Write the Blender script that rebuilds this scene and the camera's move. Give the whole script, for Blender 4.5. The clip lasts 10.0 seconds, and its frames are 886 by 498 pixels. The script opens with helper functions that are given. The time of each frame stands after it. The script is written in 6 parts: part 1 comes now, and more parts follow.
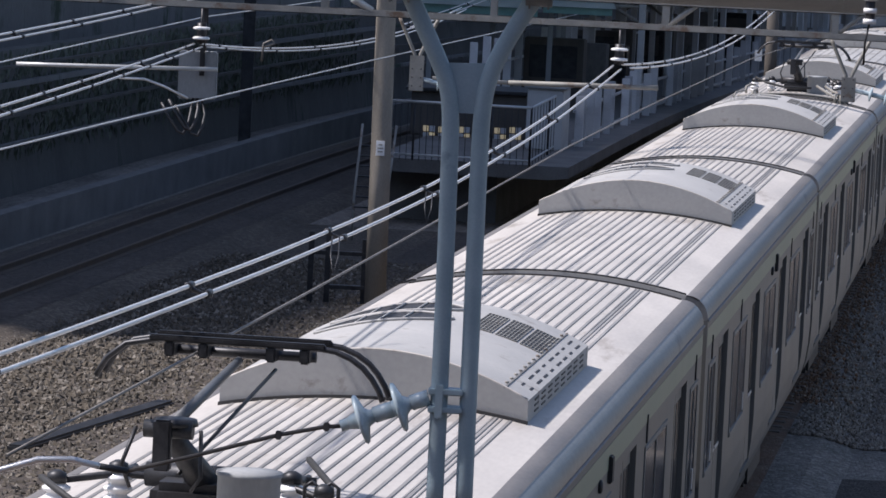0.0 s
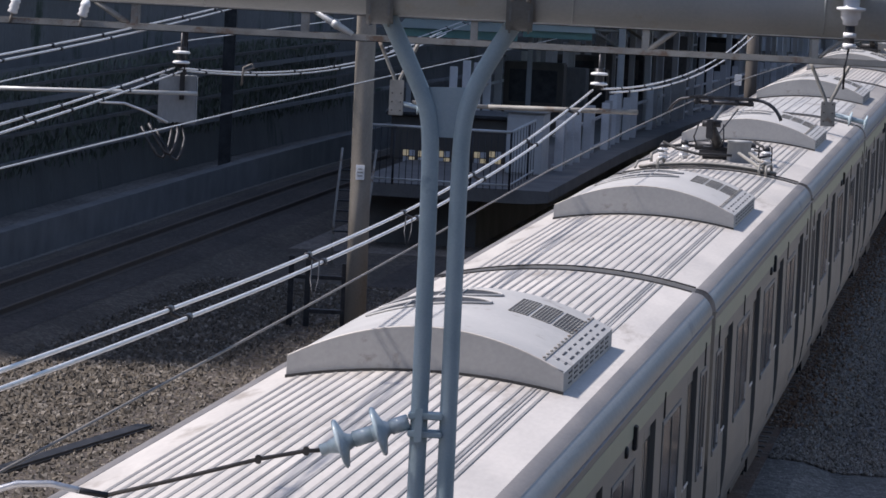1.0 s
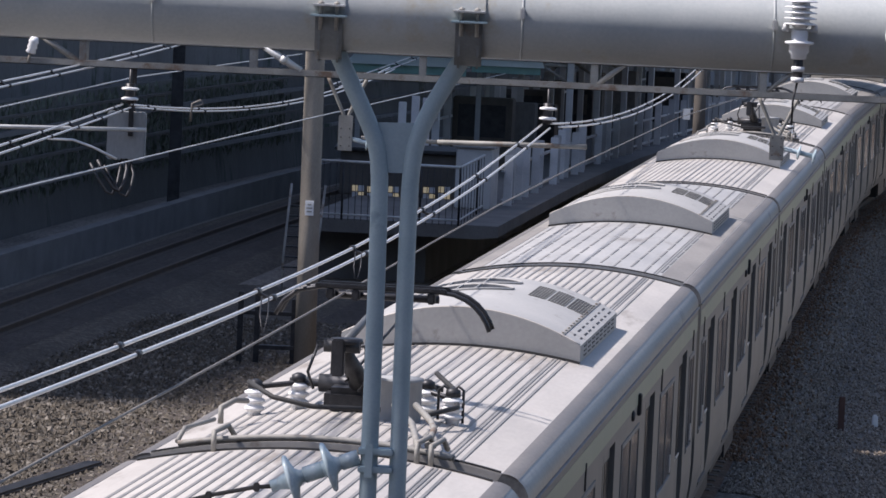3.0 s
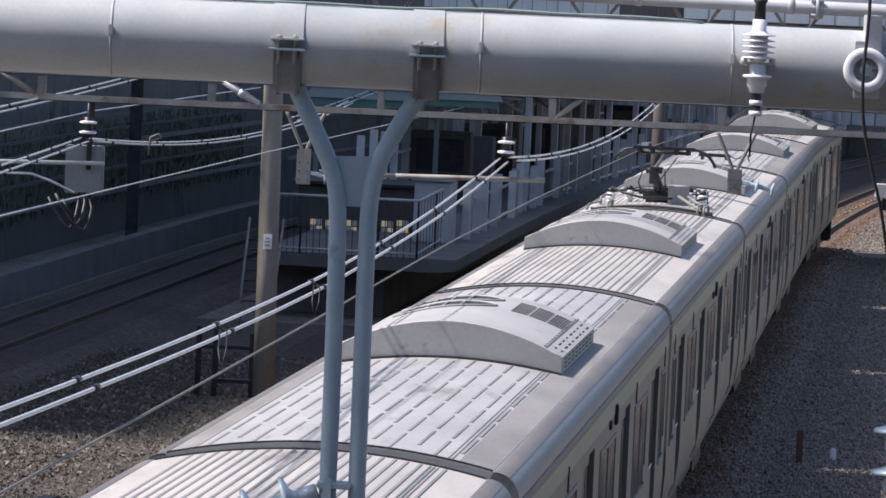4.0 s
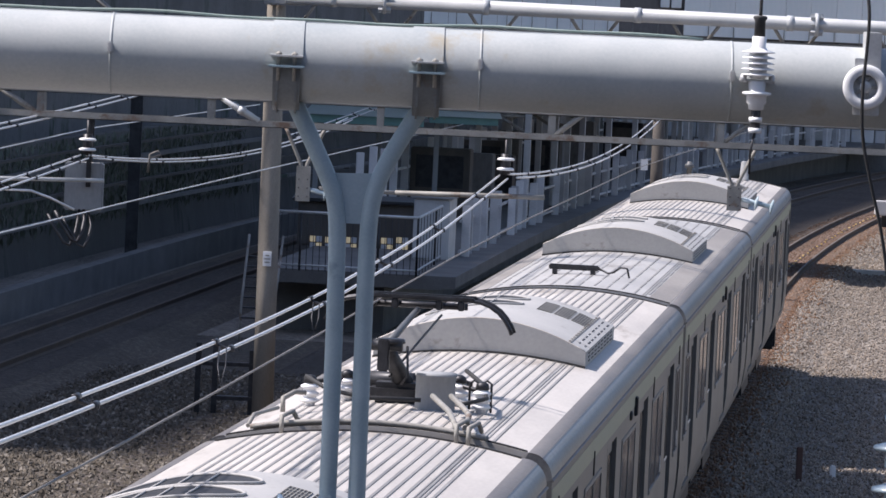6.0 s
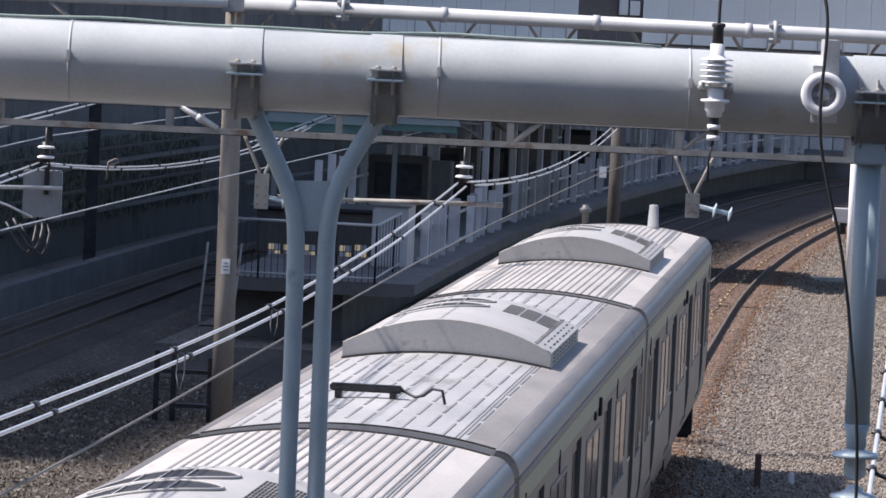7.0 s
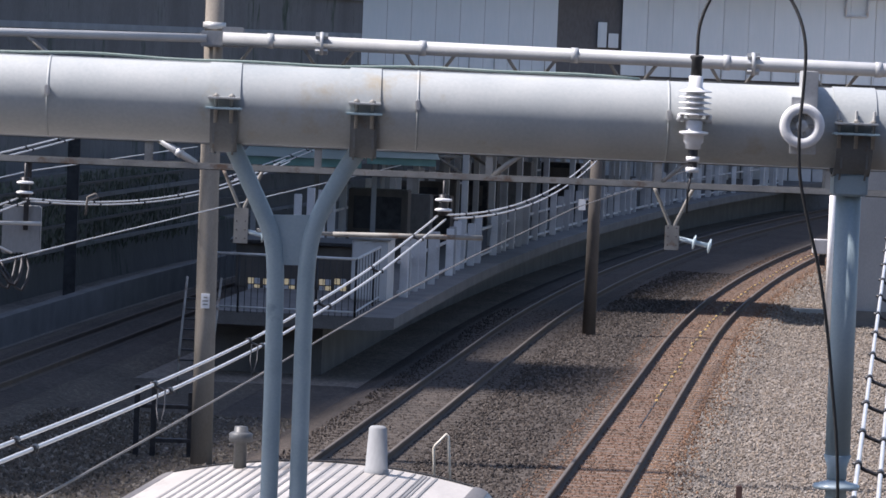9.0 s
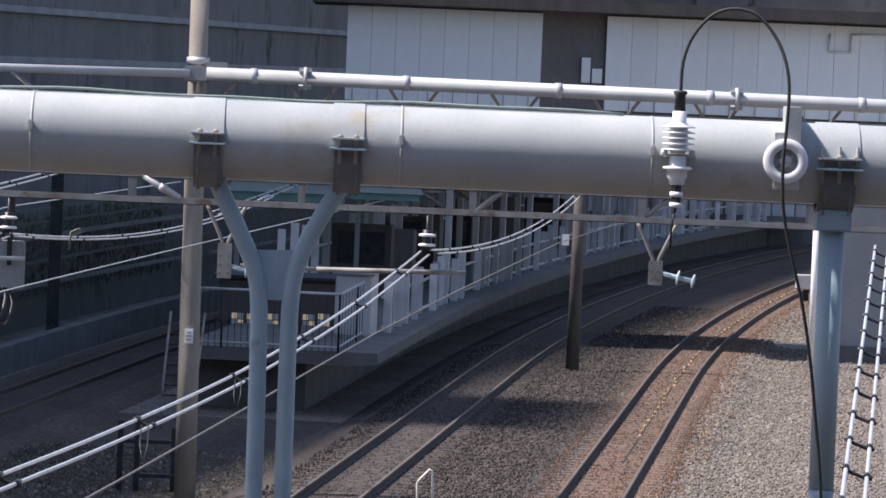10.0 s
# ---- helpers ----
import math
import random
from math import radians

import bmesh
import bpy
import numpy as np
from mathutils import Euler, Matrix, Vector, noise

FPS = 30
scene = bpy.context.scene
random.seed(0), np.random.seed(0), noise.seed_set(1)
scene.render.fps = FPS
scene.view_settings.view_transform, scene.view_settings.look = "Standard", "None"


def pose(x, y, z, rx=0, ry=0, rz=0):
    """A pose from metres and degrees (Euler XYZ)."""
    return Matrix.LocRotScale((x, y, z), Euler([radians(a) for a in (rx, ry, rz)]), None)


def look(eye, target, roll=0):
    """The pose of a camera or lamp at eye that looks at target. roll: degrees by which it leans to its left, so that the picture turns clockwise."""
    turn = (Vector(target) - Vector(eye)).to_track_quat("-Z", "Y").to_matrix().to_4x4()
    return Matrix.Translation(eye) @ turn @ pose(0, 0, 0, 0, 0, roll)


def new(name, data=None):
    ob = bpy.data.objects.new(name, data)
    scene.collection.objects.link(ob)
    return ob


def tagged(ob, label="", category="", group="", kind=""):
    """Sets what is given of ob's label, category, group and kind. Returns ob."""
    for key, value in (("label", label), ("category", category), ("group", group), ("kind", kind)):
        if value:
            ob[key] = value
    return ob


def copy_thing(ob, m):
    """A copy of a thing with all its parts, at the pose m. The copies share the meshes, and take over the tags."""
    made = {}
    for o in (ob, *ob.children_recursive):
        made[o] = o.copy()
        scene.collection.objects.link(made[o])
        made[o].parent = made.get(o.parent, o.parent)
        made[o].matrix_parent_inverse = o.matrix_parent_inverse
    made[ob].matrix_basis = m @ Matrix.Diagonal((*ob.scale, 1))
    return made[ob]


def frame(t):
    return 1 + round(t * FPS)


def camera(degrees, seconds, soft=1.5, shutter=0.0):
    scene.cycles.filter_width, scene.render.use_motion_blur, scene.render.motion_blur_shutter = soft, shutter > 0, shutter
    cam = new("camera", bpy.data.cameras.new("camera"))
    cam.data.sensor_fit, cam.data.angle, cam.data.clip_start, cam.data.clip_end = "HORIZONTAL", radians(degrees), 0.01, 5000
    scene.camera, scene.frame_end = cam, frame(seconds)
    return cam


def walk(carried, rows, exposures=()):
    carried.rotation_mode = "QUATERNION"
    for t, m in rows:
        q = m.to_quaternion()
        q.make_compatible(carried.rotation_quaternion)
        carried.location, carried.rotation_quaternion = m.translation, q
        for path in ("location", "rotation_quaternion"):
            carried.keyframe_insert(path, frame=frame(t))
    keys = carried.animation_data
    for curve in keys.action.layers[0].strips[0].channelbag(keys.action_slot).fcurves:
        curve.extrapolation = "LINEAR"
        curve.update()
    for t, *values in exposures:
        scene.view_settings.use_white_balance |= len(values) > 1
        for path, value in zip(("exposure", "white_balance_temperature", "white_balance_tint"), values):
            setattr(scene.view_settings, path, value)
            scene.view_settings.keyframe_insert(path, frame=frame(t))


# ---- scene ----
EYE = (0.0, 0.0, 7.389)


def aim(yaw, pitch):
    """A target 50 m off, from the yaw to the right of north and the pitch downwards."""
    y, p = radians(yaw), radians(pitch)
    return (EYE[0] + 50 * math.sin(y) * math.cos(p), EYE[1] + 50 * math.cos(y) * math.cos(p), EYE[2] - 50 * math.sin(p))


cam = camera(10.744, 10.0, soft=1.6)
walk(cam, [
    (0, look(EYE, aim(-1.1723, 4.5579), 2.832)),
    (0.5, look(EYE, aim(-1.1898, 4.3049), 2.836)),
    (1, look(EYE, aim(-0.9407, 4.2518), 2.876)),
    (1.5, look(EYE, aim(-0.5344, 4.1972), 2.892)),
    (2, look(EYE, aim(-0.5968, 3.9998), 2.806)),
    (2.2, look(EYE, aim(-0.5800, 3.9495), 2.780)),
    (3.3, look(EYE, aim(-0.1412, 3.6463), 2.663)),
    (3.5, look(EYE, aim(0.0237, 3.5133), 2.673)),
    (4, look(EYE, aim(0.1425, 3.3616), 2.679)),
    (4.5, look(EYE, aim(0.0003, 3.2008), 2.676)),
    (5, look(EYE, aim(0.0803, 3.1760), 2.683)),
    (6.3, look(EYE, aim(0.1878, 3.1304), 2.660)),
    (6.5, look(EYE, aim(0.2747, 3.0811), 2.659)),
    (7, look(EYE, aim(0.6378, 3.0404), 2.657)),
    (7.5, look(EYE, aim(0.7679, 3.0114), 2.559)),
    (8, look(EYE, aim(0.9116, 2.8550), 2.565)),
    (8.5, look(EYE, aim(1.0147, 2.7026), 2.470)),
    (9, look(EYE, aim(0.8687, 2.6254), 2.375)),
    (9.5, look(EYE, aim(0.8952, 2.4105), 2.500)),
    (10, look(EYE, aim(1.0506, 2.1900), 2.410)),
], exposures=[(0, 0.42, 6300, 16), (2, 0.46, 6420, 17), (4, 0.58, 6420, 17), (6.5, 0.69, 6420, 17), (10, 0.76, 6420, 17)])

# ---- light ----
SUN_AZ, SUN_EL = radians(-95), radians(56)   # azimuth to the right of north, elevation
world = bpy.data.worlds.new("sky")
scene.world = world
world.use_nodes = True
wn = world.node_tree.nodes
sky = wn.new("ShaderNodeTexSky")
sky.sky_type = "NISHITA"
sky.sun_disc = False
sky.sun_elevation, sky.sun_rotation = SUN_EL, SUN_AZ
world.node_tree.links.new(sky.outputs[0], wn["Background"].inputs[0])
wn["Background"].inputs[1].default_value = 0.112
sun_data = bpy.data.lights.new("sun", "SUN")
sun_data.energy, sun_data.angle, sun_data.color = 4.6, radians(3.0), (1.0, 0.95, 0.88)
sun_way = Vector((math.sin(SUN_AZ) * math.cos(SUN_EL), math.cos(SUN_AZ) * math.cos(SUN_EL), math.sin(SUN_EL)))
sun = new("sun", sun_data)
sun.matrix_world = look(sun_way * 60, (0, 0, 0))


# ---- materials ----
def material(name, c1, c2, rough=0.6, metal=0.0, scale=3.0, fine=60.0, bump=0.15, streak=0.0, spots=None, spot_scale=1.5, spot_cut=0.62, rand=0.0, gap=0.01, stretch=None):
    """Two colours mixed by two scales of noise, with fine relief; streak stretches the noise upwards; spots: a stain colour."""
    m = bpy.data.materials.new(name)
    m.use_nodes = True
    n, k = m.node_tree.nodes, m.node_tree.links
    b = n["Principled BSDF"]
    tc = n.new("ShaderNodeTexCoord")
    mp = n.new("ShaderNodeMapping")
    k.new(tc.outputs["Object"], mp.inputs[0])
    if streak:
        mp.inputs["Scale"].default_value = (1, 1, 1 - streak)
    if stretch:
        mp.inputs["Scale"].default_value = stretch
    big = n.new("ShaderNodeTexNoise")
    big.inputs["Scale"].default_value, big.inputs["Detail"].default_value = scale, 6
    small = n.new("ShaderNodeTexNoise")
    small.inputs["Scale"].default_value, small.inputs["Detail"].default_value = fine, 3
    for x in (big, small):
        k.new(mp.outputs[0], x.inputs["Vector"])
    add = n.new("ShaderNodeMath")
    add.operation = "MULTIPLY_ADD"
    k.new(small.outputs[0], add.inputs[0])
    add.inputs[1].default_value = 0.45
    k.new(big.outputs[0], add.inputs[2])
    ramp = n.new("ShaderNodeMapRange")
    ramp.inputs["From Min"].default_value, ramp.inputs["From Max"].default_value = 0.5, 0.95
    k.new(add.outputs[0], ramp.inputs["Value"])
    mix = n.new("ShaderNodeMix")
    mix.data_type = "RGBA"
    mix.inputs[6].default_value, mix.inputs[7].default_value = (*c1, 1), (*c2, 1)
    k.new(ramp.outputs[0], mix.inputs[0])
    out = mix.outputs[2]
    if spots:
        sp = n.new("ShaderNodeTexNoise")
        sp.inputs["Scale"].default_value, sp.inputs["Detail"].default_value, sp.inputs["Roughness"].default_value = spot_scale, 8, 0.7
        k.new(mp.outputs[0], sp.inputs["Vector"])
        cut = n.new("ShaderNodeMapRange")
        cut.inputs["From Min"].default_value, cut.inputs["From Max"].default_value = spot_cut, spot_cut + 0.1
        k.new(sp.outputs[0], cut.inputs["Value"])
        m2 = n.new("ShaderNodeMix")
        m2.data_type = "RGBA"
        k.new(cut.outputs[0], m2.inputs[0])
        k.new(out, m2.inputs[6])
        m2.inputs[7].default_value = (*spots, 1)
        out = m2.outputs[2]
    if rand:
        info = n.new("ShaderNodeObjectInfo")
        mr = n.new("ShaderNodeMapRange")
        mr.inputs["To Min"].default_value, mr.inputs["To Max"].default_value = 1 - rand, 1 + rand
        k.new(info.outputs["Random"], mr.inputs["Value"])
        hs = n.new("ShaderNodeHueSaturation")
        k.new(mr.outputs[0], hs.inputs["Value"])
        k.new(out, hs.inputs["Color"])
        out = hs.outputs[0]
    k.new(out, b.inputs["Base Color"])
    rr = n.new("ShaderNodeMapRange")
    rr.inputs["To Min"].default_value, rr.inputs["To Max"].default_value = max(0.03, rough - 0.12), min(1, rough + 0.12)
    k.new(big.outputs[0], rr.inputs["Value"])
    k.new(rr.outputs[0], b.inputs["Roughness"])
    b.inputs["Metallic"].default_value = metal
    if bump:
        bp = n.new("ShaderNodeBump")
        bp.inputs["Strength"].default_value, bp.inputs["Distance"].default_value = bump, gap
        k.new(add.outputs[0], bp.inputs["Height"])
        k.new(bp.outputs[0], b.inputs["Normal"])
    return m


M = {}
M["roof"] = material("roof_paint", (0.365, 0.342, 0.318), (0.475, 0.447, 0.415), 0.55, 0, 2.2, 30, 0.1, spots=(0.25, 0.22, 0.19), spot_scale=1.6, spot_cut=0.57, stretch=(1, 0.22, 1), rand=0.07)
M["roofgrey"] = material("grey_roof_paint", (0.30, 0.298, 0.295), (0.40, 0.395, 0.388), 0.55, 0, 2.2, 30, 0.1, spots=(0.22, 0.205, 0.19), spot_scale=1.8, spot_cut=0.58, stretch=(1, 0.22, 1))
M["margin"] = material("grimy_margin", (0.18, 0.168, 0.158), (0.27, 0.255, 0.24), 0.65, 0, 1.8, 30, 0.1, stretch=(1, 0.3, 1))
# darker than the roof: the shade line along each rib is in this colour
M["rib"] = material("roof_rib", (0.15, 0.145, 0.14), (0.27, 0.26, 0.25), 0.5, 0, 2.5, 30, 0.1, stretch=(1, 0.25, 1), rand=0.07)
M["cove"] = material("brushed_cove", (0.19, 0.19, 0.19), (0.30, 0.295, 0.29), 0.42, 0.55, 0.9, 20, 0.06, spots=(0.13, 0.13, 0.135), spot_scale=0.9, spot_cut=0.58, stretch=(1, 0.4, 1))
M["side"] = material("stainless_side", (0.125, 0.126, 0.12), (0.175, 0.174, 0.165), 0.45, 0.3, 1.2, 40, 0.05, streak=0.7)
M["stripe"] = material("green_stripe", (0.25, 0.275, 0.19), (0.30, 0.325, 0.235), 0.45, 0, 2, 40, 0.03)
M["ac"] = material("ac_paint", (0.315, 0.312, 0.305), (0.40, 0.393, 0.382), 0.62, 0, 1.3, 30, 0.06, spots=(0.22, 0.205, 0.19), spot_scale=2.6, spot_cut=0.58)
M["dark"] = material("dark_void", (0.012, 0.012, 0.014), (0.03, 0.03, 0.033), 0.6, 0, 8, 80, 0.1)
M["rubber"] = material("black_rubber", (0.015, 0.015, 0.016), (0.035, 0.035, 0.036), 0.7, 0, 6, 90, 0.15)
M["black"] = material("black_metal", (0.02, 0.021, 0.024), (0.055, 0.055, 0.06), 0.45, 0.5, 6, 70, 0.1)
M["glass"] = material("tinted_glass", (0.015, 0.018, 0.02), (0.03, 0.033, 0.036), 0.06, 0, 1, 5, 0)
M["porcelain"] = material("white_porcelain", (0.72, 0.72, 0.72), (0.85, 0.85, 0.85), 0.2, 0, 12, 60, 0.02)
M["bluegrey"] = material("bluegrey_porcelain", (0.33, 0.42, 0.46), (0.45, 0.53, 0.57), 0.25, 0, 10, 60, 0.02)
M["galv"] = material("galvanised_steel", (0.42, 0.43, 0.43), (0.60, 0.60, 0.59), 0.5, 0.35, 3, 60, 0.08, spots=(0.34, 0.30, 0.24), spot_scale=2.0, spot_cut=0.66)
M["hanger"] = material("bluegrey_paint", (0.25, 0.33, 0.37), (0.33, 0.41, 0.45), 0.5, 0.0, 4, 70, 0.1, spots=(0.20, 0.27, 0.31), spot_scale=5, spot_cut=0.62)
M["beam"] = material("beam_paint", (0.315, 0.345, 0.352), (0.42, 0.44, 0.437), 0.6, 0.0, 2.2, 55, 0.08, spots=(0.34, 0.315, 0.255), spot_scale=1.7, spot_cut=0.6)
M["pipe"] = material("pipe_paint", (0.36, 0.375, 0.385), (0.47, 0.48, 0.48), 0.5, 0.0, 2, 40, 0.08)
M["lattice"] = material("weathered_steel", (0.17, 0.165, 0.155), (0.31, 0.30, 0.275), 0.65, 0.1, 3, 60, 0.12, spots=(0.15, 0.10, 0.07), spot_scale=2.2, spot_cut=0.56)
M["concrete"] = material("concrete", (0.20, 0.178, 0.15), (0.31, 0.28, 0.24), 0.85, 0, 2.5, 50, 0.2, streak=0.6, spots=(0.20, 0.18, 0.155), spot_scale=2, spot_cut=0.62)
# rust brown, taken darker to hold the bridge's shade on the track pole
M["brownpole"] = material("rusty_pole", (0.065, 0.058, 0.052), (0.115, 0.102, 0.092), 0.8, 0.1, 3, 50, 0.2, streak=0.6)
M["wire"] = material("aluminium_wire", (0.62, 0.62, 0.62), (0.75, 0.75, 0.75), 0.38, 0.5, 6, 80, 0.03)
M["copper"] = material("contact_wire", (0.13, 0.12, 0.11), (0.21, 0.195, 0.18), 0.6, 0.2, 6, 80, 0.03)
M["rail"] = material("rusty_rail", (0.06, 0.044, 0.035), (0.11, 0.08, 0.06), 0.85, 0.0, 3, 60, 0.2)
M["railtop"] = material("worn_rail_head", (0.10, 0.085, 0.072), (0.17, 0.148, 0.13), 0.6, 0.2, 3, 60, 0.1)
M["sleeper"] = material("sleeper", (0.12, 0.095, 0.08), (0.17, 0.135, 0.112), 0.9, 0, 5, 50, 0.25, rand=0.2)
# darker copy of the sleeper, with the side track's shade in its colour
M["darksleeper"] = material("dark_sleeper", (0.05, 0.042, 0.037), (0.085, 0.07, 0.06), 0.9, 0, 5, 50, 0.25, rand=0.2)
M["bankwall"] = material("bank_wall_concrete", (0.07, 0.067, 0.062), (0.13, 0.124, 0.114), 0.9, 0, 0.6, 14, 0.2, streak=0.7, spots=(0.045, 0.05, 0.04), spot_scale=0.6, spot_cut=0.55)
M["teal"] = material("teal_roof", (0.10, 0.22, 0.21), (0.17, 0.31, 0.29), 0.6, 0, 2, 30, 0.1)
M["panel"] = material("white_panel", (0.74, 0.80, 0.81), (0.86, 0.88, 0.88), 0.55, 0, 0.8, 12, 0.05, streak=0.85, spots=(0.66, 0.70, 0.70), spot_scale=1.0, spot_cut=0.6, rand=0.04)
M["fence"] = material("grey_fence", (0.42, 0.42, 0.43), (0.58, 0.58, 0.59), 0.6, 0, 2, 30, 0.1, rand=0.25)
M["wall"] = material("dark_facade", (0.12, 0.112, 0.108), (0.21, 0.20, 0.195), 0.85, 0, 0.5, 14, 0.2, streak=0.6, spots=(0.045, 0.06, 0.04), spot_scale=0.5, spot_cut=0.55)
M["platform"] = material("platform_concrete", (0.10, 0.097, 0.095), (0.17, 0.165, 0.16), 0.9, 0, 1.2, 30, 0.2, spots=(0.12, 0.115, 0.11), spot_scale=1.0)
M["yellow"] = material("yellow_cream", (0.62, 0.52, 0.25), (0.70, 0.60, 0.32), 0.6, 0, 3, 40, 0.05)
M["markerpaint"] = material("marker_paint", (0.50, 0.47, 0.40), (0.66, 0.63, 0.55), 0.5, 0, 6, 50, 0.08, spots=(0.30, 0.24, 0.18), spot_scale=6, spot_cut=0.6)
M["red"] = material("red_paint", (0.075, 0.04, 0.033), (0.11, 0.055, 0.044), 0.6, 0, 5, 50, 0.1)


M["greencable"] = material("green_cable", (0.20, 0.27, 0.25), (0.30, 0.36, 0.33), 0.5, 0, 5, 40, 0.05)
M["paleteal"] = material("pale_roof_sheet", (0.42, 0.52, 0.48), (0.52, 0.60, 0.56), 0.6, 0, 2, 30, 0.1)
M["pierc"] = material("pier_concrete", (0.22, 0.23, 0.24), (0.32, 0.33, 0.34), 0.85, 0, 0.8, 30, 0.15, streak=0.6)
M["leaf"] = material("creeper_leaf", (0.07, 0.085, 0.062), (0.13, 0.145, 0.11), 0.6, 0, 4, 40, 0.1)
M["yellowclip"] = material("yellow_plastic", (0.70, 0.50, 0.20), (0.80, 0.62, 0.32), 0.6, 0, 8, 40, 0.05)
M["litpane"] = material("lit_pane", (0.62, 0.52, 0.30), (0.70, 0.60, 0.38), 0.6, 0, 3, 40, 0.05)
M["litpane"].node_tree.nodes["Principled BSDF"].inputs["Emission Color"].default_value = (1.0, 0.82, 0.50, 1)
M["litpane"].node_tree.nodes["Principled BSDF"].inputs["Emission Strength"].default_value = 0.12
M["frame"] = material("window_frame_steel", (0.15, 0.155, 0.15), (0.22, 0.22, 0.215), 0.5, 0.3, 2, 40, 0.05)
# grime spots over a base colour that includes the shade below the beam
M["saddlegrey"] = material("grimy_saddle", (0.125, 0.14, 0.15), (0.20, 0.215, 0.225), 0.6, 0.1, 4, 60, 0.12, spots=(0.15, 0.11, 0.08), spot_scale=6, spot_cut=0.58)


def stone_material(name, cols):
    """Each loose stone of the heap takes one of a few greys."""
    m = bpy.data.materials.new(name)
    m.use_nodes = True
    n, k = m.node_tree.nodes, m.node_tree.links
    g = n.new("ShaderNodeNewGeometry")
    r = n.new("ShaderNodeValToRGB")
    e = r.color_ramp.elements
    e[0].color, e[1].color = (*cols[0], 1), (*cols[-1], 1)
    for i, c in enumerate(cols[1:-1]):
        e.new((i + 1) / (len(cols) - 1)).color = (*c, 1)
    k.new(g.outputs["Random Per Island"], r.inputs[0])
    k.new(r.outputs[0], n["Principled BSDF"].inputs["Base Color"])
    n["Principled BSDF"].inputs["Roughness"].default_value = 0.9
    return m


M["stonerust"] = stone_material("rusty_stones", [(0.05, 0.034, 0.025), (0.105, 0.064, 0.043), (0.15, 0.083, 0.05), (0.09, 0.06, 0.045), (0.20, 0.145, 0.11)])
M["stoneorange"] = stone_material("orange_stones", [(0.085, 0.055, 0.038), (0.18, 0.105, 0.064), (0.22, 0.115, 0.062), (0.16, 0.11, 0.08), (0.30, 0.235, 0.185)])
M["stone"] = stone_material("stones", [(0.115, 0.093, 0.075), (0.20, 0.172, 0.145), (0.275, 0.235, 0.20), (0.25, 0.20, 0.155), (0.36, 0.325, 0.285)])
M["stonebrown"] = stone_material("brown_stones", [(0.034, 0.029, 0.023), (0.082, 0.067, 0.05), (0.112, 0.094, 0.072), (0.062, 0.055, 0.047), (0.22, 0.195, 0.165)])
M["fence2"] = material("cabinet_paint", (0.42, 0.42, 0.42), (0.54, 0.54, 0.54), 0.6, 0, 2, 30, 0.1)
M["armgrey"] = material("arm_paint", (0.07, 0.075, 0.08), (0.12, 0.125, 0.13), 0.5, 0.1, 5, 50, 0.08)
# brown stone, darkened further to hold the shade between the tracks
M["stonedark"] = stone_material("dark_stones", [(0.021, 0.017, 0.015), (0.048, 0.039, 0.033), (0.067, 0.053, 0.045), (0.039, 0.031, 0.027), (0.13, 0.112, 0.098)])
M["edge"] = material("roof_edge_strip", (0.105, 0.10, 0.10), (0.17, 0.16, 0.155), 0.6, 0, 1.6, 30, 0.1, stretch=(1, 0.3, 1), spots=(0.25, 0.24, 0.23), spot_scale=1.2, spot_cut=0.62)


# ---- geometry helpers ----
def part(name, bm, mat, parent=None, label="", m=None, smooth=False):
    """Links a bmesh as one mesh object, under a parent if there is one."""
    me = bpy.data.meshes.new(name)
    bmesh.ops.recalc_face_normals(bm, faces=bm.faces)
    if smooth:
        for f in bm.faces:
            f.smooth = True
    bm.to_mesh(me)
    bm.free()
    for x in (mat if isinstance(mat, (list, tuple)) else [mat]):
        me.materials.append(M[x] if isinstance(x, str) else x)
    if smooth:
        me.set_sharp_from_angle(angle=radians(38))
    ob = new(name, me)
    if parent is not None:
        ob.parent = parent
    if m is not None:
        ob.matrix_basis = m
    if label:
        ob["label"] = label
    return ob


def share(ob, m, parent=None):
    """Another object on the same mesh."""
    o = new(ob.name.split(".")[0], ob.data)
    o.parent = parent if parent is not None else ob.parent
    o.matrix_basis = m
    if "label" in ob:
        o["label"] = ob["label"]
    return o


def thing(name, label, category, m=None, group="", kind=""):
    ob = new(name)
    ob.empty_display_size = 0.2
    if m is not None:
        ob.matrix_basis = m
    return tagged(ob, label, category, group, kind)


def box(bm, x0, y0, z0, x1, y1, z1, bevel=0.0, m=None, mi=0):
    vs = [bm.verts.new((x, y, z)) for x in (x0, x1) for y in (y0, y1) for z in (z0, z1)]
    if m is not None:
        for v in vs:
            v.co = m @ v.co
    fs = [bm.faces.new([vs[i] for i in q]) for q in ((0, 1, 3, 2), (4, 6, 7, 5), (0, 4, 5, 1), (2, 3, 7, 6), (0, 2, 6, 4), (1, 5, 7, 3))]
    for f in fs:
        f.material_index = mi
    if bevel:
        es = list({e for f in fs for e in f.edges})
        bmesh.ops.bevel(bm, geom=es, offset=bevel, segments=2, affect="EDGES", clamp_overlap=True)
    return bm


